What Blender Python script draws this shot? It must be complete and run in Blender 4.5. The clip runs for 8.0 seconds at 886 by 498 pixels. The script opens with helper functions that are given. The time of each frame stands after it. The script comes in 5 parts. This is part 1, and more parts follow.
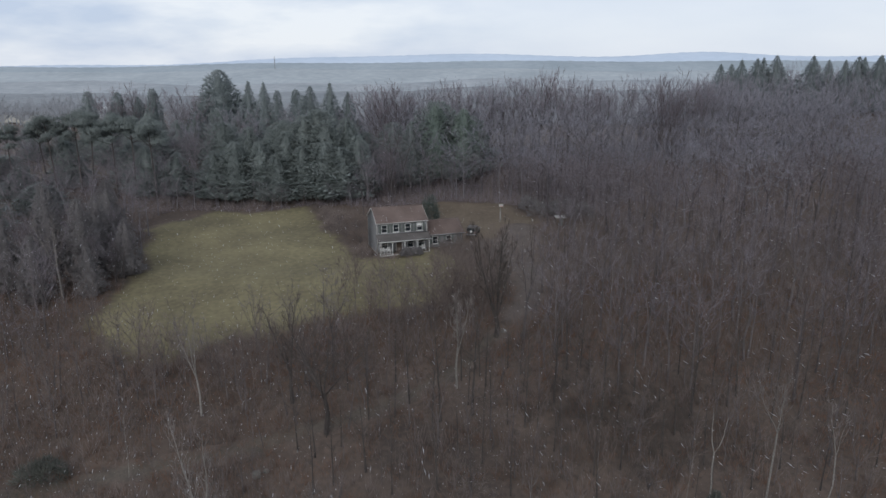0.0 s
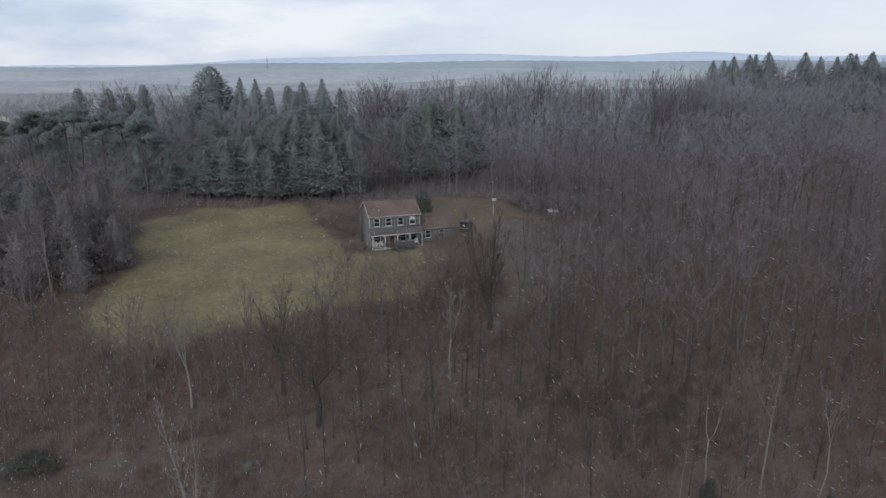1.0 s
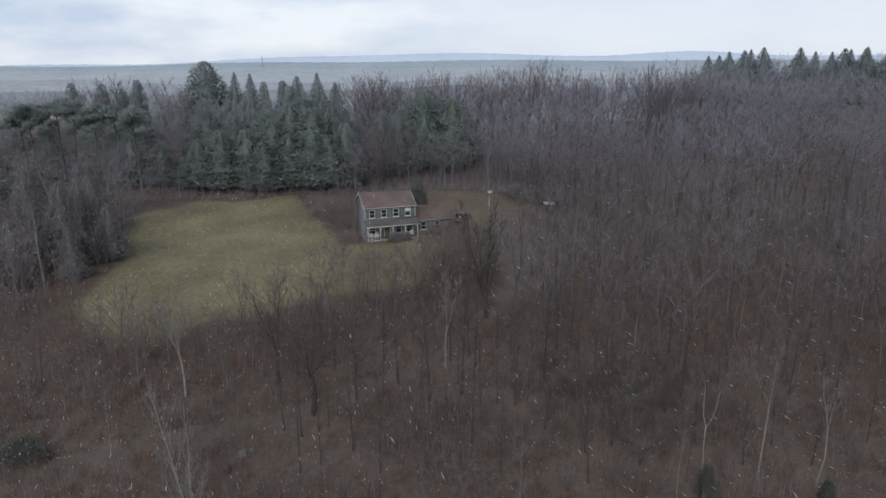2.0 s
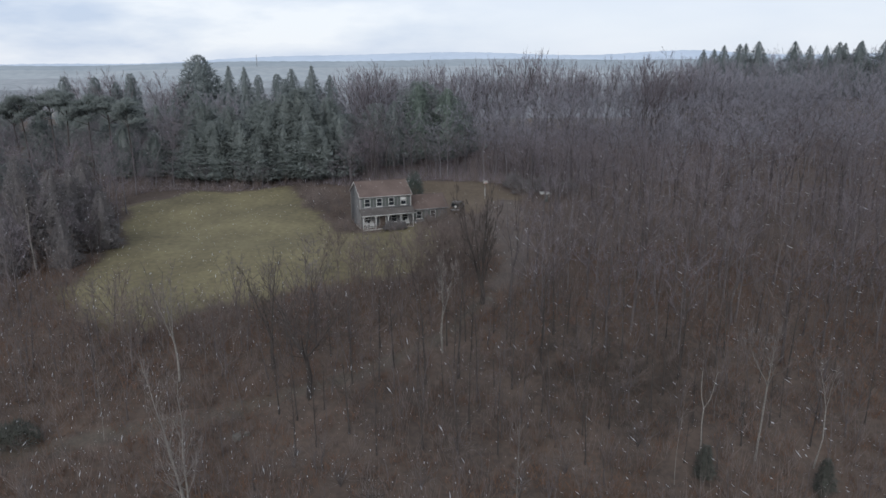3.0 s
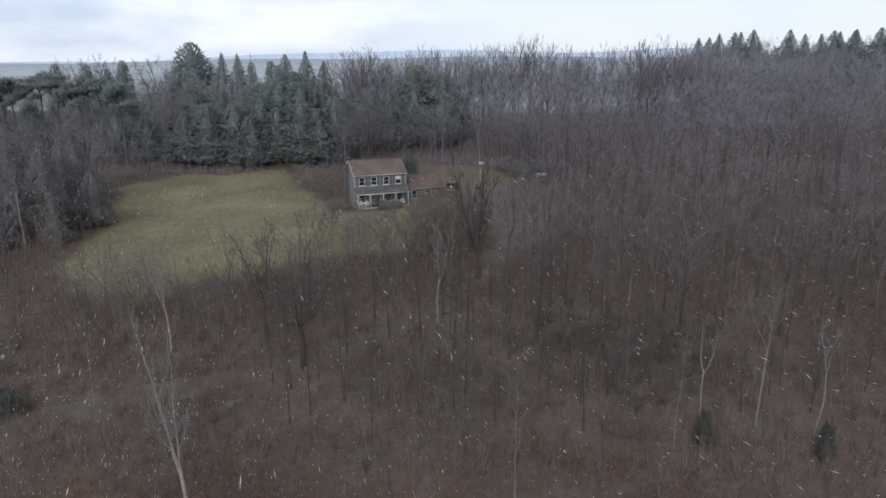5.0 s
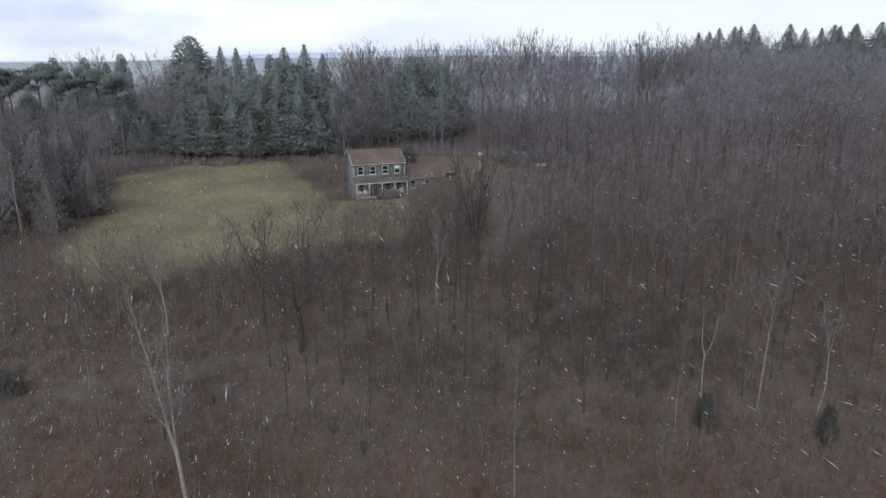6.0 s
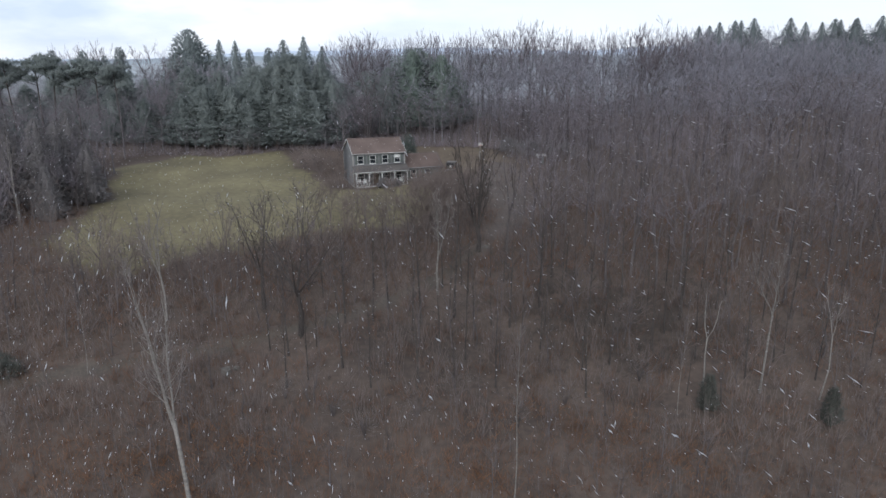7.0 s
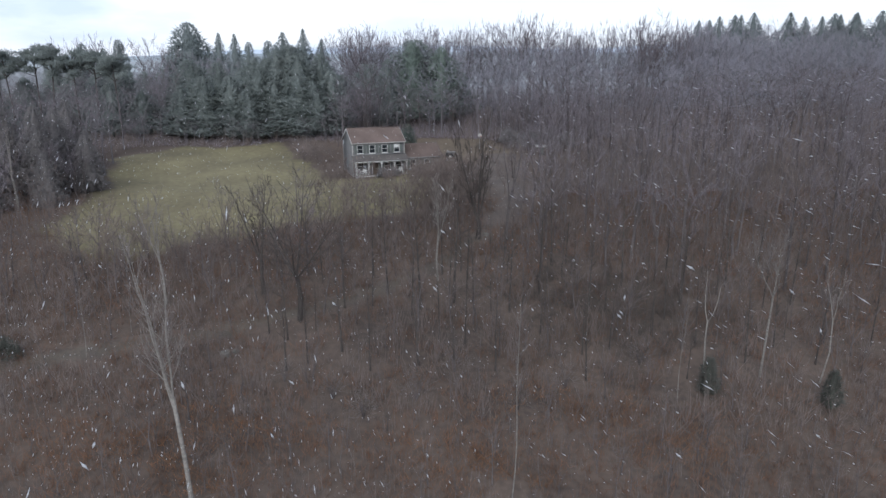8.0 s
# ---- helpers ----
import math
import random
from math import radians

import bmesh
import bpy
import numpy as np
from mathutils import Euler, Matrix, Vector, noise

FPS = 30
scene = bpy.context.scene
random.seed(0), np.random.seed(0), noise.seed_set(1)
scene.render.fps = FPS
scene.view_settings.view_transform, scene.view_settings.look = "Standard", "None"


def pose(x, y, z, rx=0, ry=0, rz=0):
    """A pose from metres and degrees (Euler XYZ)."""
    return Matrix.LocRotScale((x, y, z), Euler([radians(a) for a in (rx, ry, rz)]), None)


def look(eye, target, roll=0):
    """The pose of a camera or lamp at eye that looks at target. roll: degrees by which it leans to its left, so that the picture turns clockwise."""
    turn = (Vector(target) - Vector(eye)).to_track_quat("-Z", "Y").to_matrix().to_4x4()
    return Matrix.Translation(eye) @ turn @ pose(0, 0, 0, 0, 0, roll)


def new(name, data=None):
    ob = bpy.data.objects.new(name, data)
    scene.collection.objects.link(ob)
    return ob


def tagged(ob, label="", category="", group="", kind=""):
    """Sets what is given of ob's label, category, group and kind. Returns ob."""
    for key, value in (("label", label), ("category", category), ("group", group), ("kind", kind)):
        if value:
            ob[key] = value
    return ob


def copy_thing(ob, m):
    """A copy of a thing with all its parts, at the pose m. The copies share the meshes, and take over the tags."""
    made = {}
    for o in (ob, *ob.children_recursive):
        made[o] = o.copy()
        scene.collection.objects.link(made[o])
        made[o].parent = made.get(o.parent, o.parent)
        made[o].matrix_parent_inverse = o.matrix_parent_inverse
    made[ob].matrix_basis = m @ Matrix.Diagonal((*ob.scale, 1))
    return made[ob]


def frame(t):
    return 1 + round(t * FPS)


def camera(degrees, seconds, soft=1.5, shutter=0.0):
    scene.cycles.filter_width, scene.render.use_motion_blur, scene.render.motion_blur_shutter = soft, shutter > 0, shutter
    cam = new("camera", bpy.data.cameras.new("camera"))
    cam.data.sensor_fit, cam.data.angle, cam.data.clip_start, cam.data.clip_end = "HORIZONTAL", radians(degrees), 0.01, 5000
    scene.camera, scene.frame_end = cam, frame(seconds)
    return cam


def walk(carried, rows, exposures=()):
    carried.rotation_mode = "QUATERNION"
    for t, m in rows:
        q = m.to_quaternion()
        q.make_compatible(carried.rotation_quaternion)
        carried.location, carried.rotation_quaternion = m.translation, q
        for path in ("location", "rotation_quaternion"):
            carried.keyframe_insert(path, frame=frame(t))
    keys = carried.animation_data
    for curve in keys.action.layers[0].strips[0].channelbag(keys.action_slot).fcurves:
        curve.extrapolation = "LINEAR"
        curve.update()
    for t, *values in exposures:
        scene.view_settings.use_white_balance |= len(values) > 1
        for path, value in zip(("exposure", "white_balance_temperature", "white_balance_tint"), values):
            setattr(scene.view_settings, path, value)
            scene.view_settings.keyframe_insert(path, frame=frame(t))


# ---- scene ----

# ======== camera and its way: a slow straight descent ========
LENS = 65.0
cam = camera(LENS, 8.0, soft=1.5)
ROWS = [
    (0.0, -0.00, 0.00, 30.13, 0.00, -14.64, 0.19),
    (0.5, 0.06, 0.10, 29.52, -0.31, -14.68, 0.20),
    (1.0, 0.09, 0.22, 28.97, -0.56, -14.63, 0.22),
    (1.5, 0.09, 0.32, 28.34, -0.74, -14.64, 0.22),
    (3.0, -0.01, 0.41, 25.77, -1.34, -14.71, 0.25),
    (3.5, -0.08, 0.46, 24.95, -1.51, -14.74, 0.25),
    (4.0, -0.14, 0.48, 24.15, -1.66, -14.79, 0.24),
    (4.5, -0.16, 0.52, 23.33, -1.75, -14.82, 0.25),
    (6.0, -0.08, 0.70, 20.81, -1.83, -14.88, 0.26),
    (6.5, -0.14, 0.75, 20.00, -1.85, -14.92, 0.25),
    (7.0, -0.24, 0.75, 19.25, -1.89, -14.98, 0.24),
    (7.5, -0.30, 0.67, 18.55, -1.92, -15.05, 0.21),
    (8.0, -0.32, 0.57, 17.92, -1.94, -15.13, 0.14),
]
walk(cam, [(t, pose(x, y, z, 90 + pitch, roll, yaw)) for t, x, y, z, yaw, pitch, roll in ROWS],
     exposures=[(0.0, 0.21, 6080, 10), (3.0, 0.30, 6080, 10), (4.5, 0.39, 6080, 10), (6.0, 0.49, 6080, 10), (7.0, 0.58, 5990, 10), (8.0, 0.70, 5900, 10)])

# ======== light: a bright overcast sky with broken cloud, weak soft sun ========
SKY_STRENGTH = 0.10
CLOUD_LEVEL = 0.80
SUN_STRENGTH = 1.5
SUN_ELEV, SUN_AZ = 30.0, 192.0


def build_world():
    world = bpy.data.worlds.new("overcast_sky")
    scene.world = world
    world.use_nodes = True
    nt = world.node_tree
    nt.nodes.clear()
    N, L = nt.nodes.new, nt.links.new
    out, bg = N("ShaderNodeOutputWorld"), N("ShaderNodeBackground")
    sky = N("ShaderNodeTexSky")
    sky.sky_type = "NISHITA"
    sky.sun_disc = False
    sky.sun_elevation, sky.sun_rotation = radians(SUN_ELEV), radians(SUN_AZ)
    scale = N("ShaderNodeVectorMath")
    scale.operation = "SCALE"
    scale.inputs["Scale"].default_value = SKY_STRENGTH
    L(sky.outputs[0], scale.inputs[0])
    co, mp = N("ShaderNodeTexCoord"), N("ShaderNodeMapping")
    mp.inputs["Scale"].default_value = (2.5, 2.5, 9.0)
    mp.inputs["Location"].default_value = (0.35, 0.0, 0.30)
    L(co.outputs["Generated"], mp.inputs[0])
    n = N("ShaderNodeTexNoise")
    n.inputs["Scale"].default_value, n.inputs["Detail"].default_value, n.inputs["Roughness"].default_value = 1.5, 6, 0.52
    L(mp.outputs[0], n.inputs["Vector"])
    ramp = N("ShaderNodeValToRGB")
    e = ramp.color_ramp.elements
    e[0].position, e[0].color = 0.40, (0.61, 0.68, 0.81, 1)
    e[1].position, e[1].color = 0.60, (0.95, 0.955, 0.965, 1)
    # broken cloud towards one side, an even veil towards the other
    apart, veil = N("ShaderNodeSeparateXYZ"), N("ShaderNodeMapRange")
    L(co.outputs["Generated"], apart.inputs[0])
    veil.interpolation_type = "SMOOTHSTEP"
    veil.inputs["From Min"].default_value, veil.inputs["From Max"].default_value = -0.25, 0.22
    veil.inputs["To Min"].default_value, veil.inputs["To Max"].default_value = 0.0, 0.85
    L(apart.outputs["X"], veil.inputs["Value"])
    even = N("ShaderNodeMix")
    L(veil.outputs[0], even.inputs[0])
    L(n.outputs["Fac"], even.inputs[2])
    even.inputs[3].default_value = 0.53
    L(even.outputs[0], ramp.inputs[0])
    level = N("ShaderNodeVectorMath")
    level.operation = "SCALE"
    level.inputs["Scale"].default_value = CLOUD_LEVEL
    L(ramp.outputs[0], level.inputs[0])
    mix = N("ShaderNodeMix")
    mix.data_type = "RGBA"
    mix.inputs["Factor"].default_value = 0.9
    L(scale.outputs[0], mix.inputs["A"])
    L(level.outputs[0], mix.inputs["B"])
    L(mix.outputs["Result"], bg.inputs["Color"])
    L(bg.outputs[0], out.inputs[0])


build_world()
sun = new("sun", bpy.data.lights.new("sun", "SUN"))
sun.data.energy, sun.data.angle, sun.data.color = SUN_STRENGTH, radians(40), (1.0, 0.96, 0.9)
a, e = radians(SUN_AZ), radians(SUN_ELEV)
sun.matrix_world = look((math.sin(a) * math.cos(e) * 100, math.cos(a) * math.cos(e) * 100, math.sin(e) * 100), (0, 0, 0))


# ======== materials ========
def surface(name, dark, light, scale=1.0, rough=0.85, bump=0.3, fine=12.0, metal=0.0, stretch=(1, 1, 1), vary=0.0, island=0.0, spec=0.3, local=False, glow=0.0, edge=None, leafy=0.0):
    """Two scales of noise between two base colours, with a fine relief; vary: brightness per object, island: per loose piece."""
    m = bpy.data.materials.new(name)
    m.use_nodes = True
    nt = m.node_tree
    N, L = nt.nodes.new, nt.links.new
    b = nt.nodes["Principled BSDF"]
    b.inputs["Roughness"].default_value, b.inputs["Metallic"].default_value = rough, metal
    b.inputs["Specular IOR Level"].default_value = spec
    mp = N("ShaderNodeMapping")
    mp.inputs["Scale"].default_value = stretch
    if local:
        L(N("ShaderNodeTexCoord").outputs["Object"], mp.inputs[0])
    else:
        L(N("ShaderNodeNewGeometry").outputs["Position"], mp.inputs[0])
    n1, n2 = N("ShaderNodeTexNoise"), N("ShaderNodeTexNoise")
    n1.inputs["Scale"].default_value, n1.inputs["Detail"].default_value = scale, 4
    n2.inputs["Scale"].default_value, n2.inputs["Detail"].default_value = fine, 3
    L(mp.outputs[0], n1.inputs["Vector"])
    L(mp.outputs[0], n2.inputs["Vector"])
    add = N("ShaderNodeMath")
    add.operation = "MULTIPLY_ADD"
    add.inputs[1].default_value = 0.45
    L(n2.outputs["Fac"], add.inputs[0])
    half = N("ShaderNodeMath")
    half.operation = "MULTIPLY"
    half.inputs[1].default_value = 0.55
    L(n1.outputs["Fac"], half.inputs[0])
    L(half.outputs[0], add.inputs[2])
    ramp = N("ShaderNodeValToRGB")
    el = ramp.color_ramp.elements
    el[0].position, el[0].color = 0.36, (*dark, 1)
    el[1].position, el[1].color = 0.64, (*light, 1)
    L(add.outputs[0], ramp.inputs[0])
    colour = ramp.outputs[0]
    if edge:
        # thins out into the surface around it where the sheet's "cover" runs low
        rim = N("ShaderNodeValToRGB")
        re = rim.color_ramp.elements
        re[0].position, re[0].color = 0.36, (*edge[0], 1)
        re[1].position, re[1].color = 0.64, (*edge[1], 1)
        L(add.outputs[0], rim.inputs[0])
        cover = N("ShaderNodeAttribute")
        cover.attribute_name = "cover"
        n3 = N("ShaderNodeTexNoise")
        n3.inputs["Scale"].default_value, n3.inputs["Detail"].default_value = 0.35, 5
        L(mp.outputs[0], n3.inputs["Vector"])
        thin = N("ShaderNodeMath")
        thin.operation = "MULTIPLY_ADD"
        thin.inputs[1].default_value, thin.inputs[2].default_value = 1.1, -0.55
        L(n3.outputs["Fac"], thin.inputs[0])
        both = N("ShaderNodeMath")
        L(cover.outputs["Fac"], both.inputs[0])
        L(thin.outputs[0], both.inputs[1])
        fac = N("ShaderNodeMapRange")
        fac.interpolation_type = "SMOOTHSTEP"
        fac.inputs["From Min"].default_value, fac.inputs["From Max"].default_value = 0.12, 0.85
        L(both.outputs[0], fac.inputs["Value"])
        mx = N("ShaderNodeMix")
        mx.data_type = "RGBA"
        L(fac.outputs[0], mx.inputs[0])
        L(rim.outputs[0], mx.inputs[6])
        L(colour, mx.inputs[7])
        colour = mx.outputs[2]
    for amount, node, socket in ((vary, "ShaderNodeObjectInfo", "Random"), (island, "ShaderNodeNewGeometry", "Random Per Island")):
        if amount:
            r = N("ShaderNodeMapRange")
            r.inputs["To Min"].default_value, r.inputs["To Max"].default_value = 1 - amount, 1 + amount
            L(N(node).outputs[socket], r.inputs["Value"])
            s = N("ShaderNodeVectorMath")
            s.operation = "SCALE"
            L(colour, s.inputs[0])
            L(r.outputs[0], s.inputs["Scale"])
            colour = s.outputs[0]
    L(colour, b.inputs["Base Color"])
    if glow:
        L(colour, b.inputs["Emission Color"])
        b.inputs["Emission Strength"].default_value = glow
    if leafy:
        # some of the light comes through
        tr, ms = N("ShaderNodeBsdfTranslucent"), N("ShaderNodeMixShader")
        L(colour, tr.inputs["Color"])
        ms.inputs[0].default_value = leafy
        L(b.outputs[0], ms.inputs[1])
        L(tr.outputs[0], ms.inputs[2])
        L(ms.outputs[0], nt.nodes["Material Output"].inputs["Surface"])
    if bump:
        bp = N("ShaderNodeBump")
        bp.inputs["Strength"].default_value, bp.inputs["Distance"].default_value = bump, 0.05
        L(add.outputs[0], bp.inputs["Height"])
        L(bp.outputs[0], b.inputs["Normal"])
    return m


LITTER = ((0.050, 0.039, 0.033), (0.105, 0.078, 0.062))
M_LITTER = surface("leaf_litter", *LITTER, 0.09, 0.95, 0.6, 1.7)
M_GRASS = surface("winter_grass", (0.088, 0.075, 0.044), (0.172, 0.151, 0.083), 0.10, 0.9, 0.5, 1.3, edge=LITTER)
M_LANE = surface("wet_gravel_lane", (0.055, 0.046, 0.037), (0.1, 0.082, 0.065), 0.5, 0.75, 0.4, 4.0, edge=LITTER)
M_DRIVE = surface("worn_driveway", (0.066, 0.054, 0.047), (0.112, 0.091, 0.079), 0.3, 0.85, 0.3, 3.0, edge=LITTER)
M_YARD = surface("trodden_yard_earth", (0.076, 0.059, 0.043), (0.125, 0.098, 0.07), 0.15, 0.95, 0.5, 1.5, edge=LITTER)
M_BARK = surface("dark_bark", (0.062, 0.054, 0.054), (0.12, 0.105, 0.103), 1.2, 0.75, 0.5, 9.0, stretch=(1, 1, 0.3), vary=0.3, spec=0.25)
# trunks of the back woods made paler for haze; pale slope trees share it
M_BARK_GREY = surface("hazed_and_pale_bark", (0.098, 0.090, 0.096), (0.165, 0.152, 0.160), 1.2, 0.7, 0.4, 9.0, stretch=(1, 1, 0.3), island=0.2, spec=0.3)
M_TWIG = surface("brown_twigs", (0.118, 0.102, 0.113), (0.195, 0.170, 0.187), 0.05, 0.75, 0, 2.0, vary=0.15, island=0.08, spec=0.35)
# haze over the middle and far woods, put into the twig colour
M_TWIG_FAR_HAZE = surface("far_haze_twigs", (0.150, 0.147, 0.168), (0.238, 0.232, 0.262), 0.03, 0.75, 0, 2.0, island=0.05, vary=0.08, spec=0.25)
# valley trees stand in haze, and this pale blue-grey paints it on them
M_TWIG_HAZE = surface("valley_haze_twigs", (0.20, 0.208, 0.225), (0.30, 0.31, 0.33), 0.03, 0.85, 0, 2.0, island=0.1, spec=0.2)
M_TWIG_WARM = surface("warm_brown_twigs", (0.104, 0.083, 0.074), (0.168, 0.135, 0.121), 0.05, 0.8, 0, 2.0, vary=0.15, island=0.12, spec=0.3)
M_TWIG_RED = surface("reddish_brush", (0.083, 0.058, 0.046), (0.167, 0.094, 0.061), 0.07, 0.95, 0, 2.0, island=0.2, spec=0.15)
M_PALE = surface("pale_birch_bark", (0.12, 0.11, 0.10), (0.255, 0.238, 0.217), 2.0, 0.8, 0.3, 14.0, stretch=(1, 1, 2.5), vary=0.15)
M_PALE_TWIG = surface("pale_twigs", (0.13, 0.114, 0.107), (0.21, 0.188, 0.177), 0.5, 0.9, 0, 3.0, vary=0.15, island=0.2)
# spruce, pine and cedar lifted beyond bare needles to take in snow haze
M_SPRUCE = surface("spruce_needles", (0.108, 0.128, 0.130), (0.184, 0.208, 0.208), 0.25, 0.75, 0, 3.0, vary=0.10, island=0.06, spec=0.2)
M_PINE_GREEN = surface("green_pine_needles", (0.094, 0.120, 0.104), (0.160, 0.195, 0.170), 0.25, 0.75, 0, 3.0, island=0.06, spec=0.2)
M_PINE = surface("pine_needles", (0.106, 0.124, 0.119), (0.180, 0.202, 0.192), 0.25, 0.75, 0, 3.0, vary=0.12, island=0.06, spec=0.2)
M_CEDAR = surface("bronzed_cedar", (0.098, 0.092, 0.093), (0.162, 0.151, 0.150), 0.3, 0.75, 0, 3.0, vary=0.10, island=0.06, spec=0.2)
M_BARK_DARK = surface("wet_black_bark", (0.034, 0.029, 0.027), (0.072, 0.062, 0.057), 1.2, 0.7, 0.5, 9.0, stretch=(1, 1, 0.3), spec=0.3)
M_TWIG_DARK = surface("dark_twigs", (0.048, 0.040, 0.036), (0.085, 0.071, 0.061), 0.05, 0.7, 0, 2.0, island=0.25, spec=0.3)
M_BOULDER = surface("mossy_boulder", (0.09, 0.085, 0.075), (0.17, 0.16, 0.145), 1.0, 0.9, 0.4, 8.0)
M_HOLLY = surface("dark_holly", (0.03, 0.042, 0.034), (0.06, 0.076, 0.062), 0.3, 0.5, 0, 3.0, island=0.3, spec=0.5)
M_JUNIPER = surface("dark_young_cedar", (0.052, 0.054, 0.046), (0.088, 0.09, 0.077), 0.3, 0.7, 0, 3.0, vary=0.15, island=0.2, spec=0.25)
M_TWIG_RUST = surface("rusty_twigs", (0.092, 0.071, 0.061), (0.148, 0.114, 0.096), 0.05, 0.8, 0, 2.0, island=0.2, spec=0.25)
M_RUSTLEAF = surface("rust_bracken", (0.12, 0.068, 0.04), (0.215, 0.112, 0.06), 0.3, 0.95, 0, 2.0, island=0.3, spec=0.15)
M_SIDING = surface("grey_clapboard", (0.135, 0.136, 0.137), (0.19, 0.191, 0.193), 0.6, 0.6, 0.1, 8.0)
M_SHINGLE = surface("brown_shingle", (0.088, 0.067, 0.060), (0.14, 0.107, 0.096), 0.5, 0.9, 0.3, 7.0, vary=0.18)
M_SHINGLE_D = surface("dark_porch_shingle", (0.060, 0.055, 0.052), (0.10, 0.092, 0.088), 0.5, 0.9, 0.3, 7.0, vary=0.15)
M_WHITE = surface("white_paint", (0.46, 0.46, 0.445), (0.62, 0.62, 0.60), 1.0, 0.5, 0.05, 12.0)
M_SHUTTER = surface("dark_green_shutter", (0.08, 0.092, 0.086), (0.115, 0.128, 0.12), 2.0, 0.5, 0.05, 15.0)
M_DARKWOOD = surface("dark_porch_wood", (0.06, 0.045, 0.035), (0.11, 0.085, 0.065), 2.0, 0.6, 0.1, 15.0)
M_STONE = surface("grey_foundation", (0.22, 0.21, 0.20), (0.36, 0.35, 0.33), 1.0, 0.9, 0.4, 8.0)
M_BRICK = surface("red_brick", (0.17, 0.075, 0.055), (0.27, 0.125, 0.09), 2.0, 0.9, 0.4, 12.0)
M_CARPAINT = surface("dull_brown_car_paint", (0.075, 0.068, 0.064), (0.10, 0.09, 0.085), 1.0, 0.4, 0, 9.0, spec=0.4)
M_RUBBER = surface("tyre_rubber", (0.015, 0.015, 0.015), (0.03, 0.03, 0.03), 3.0, 0.9, 0.1, 12.0)
M_STEEL = surface("grey_steel", (0.28, 0.29, 0.30), (0.40, 0.41, 0.42), 1.0, 0.45, 0.05, 9.0, metal=0.8)
M_SNOW = surface("snow_flake", (0.58, 0.59, 0.62), (0.72, 0.73, 0.76), 1.0, 0.7, 0, 5.0, leafy=0.5)
M_FIELD = surface("stubble_field", (0.20, 0.185, 0.15), (0.30, 0.28, 0.24), 0.02, 0.95, 0.2, 0.2)
M_ORANGE = surface("orange_rim_paint", (0.45, 0.10, 0.03), (0.6, 0.15, 0.05), 2.0, 0.5, 0, 9.0)


def glass():
    m = bpy.data.materials.new("window_glass")
    m.use_nodes = True
    b = m.node_tree.nodes["Principled BSDF"]
    b.inputs["Base Color"].default_value = (0.02, 0.024, 0.028, 1)
    b.inputs["Roughness"].default_value = 0.06
    b.inputs["Specular IOR Level"].default_value = 0.5
    return m


M_GLASS = glass()


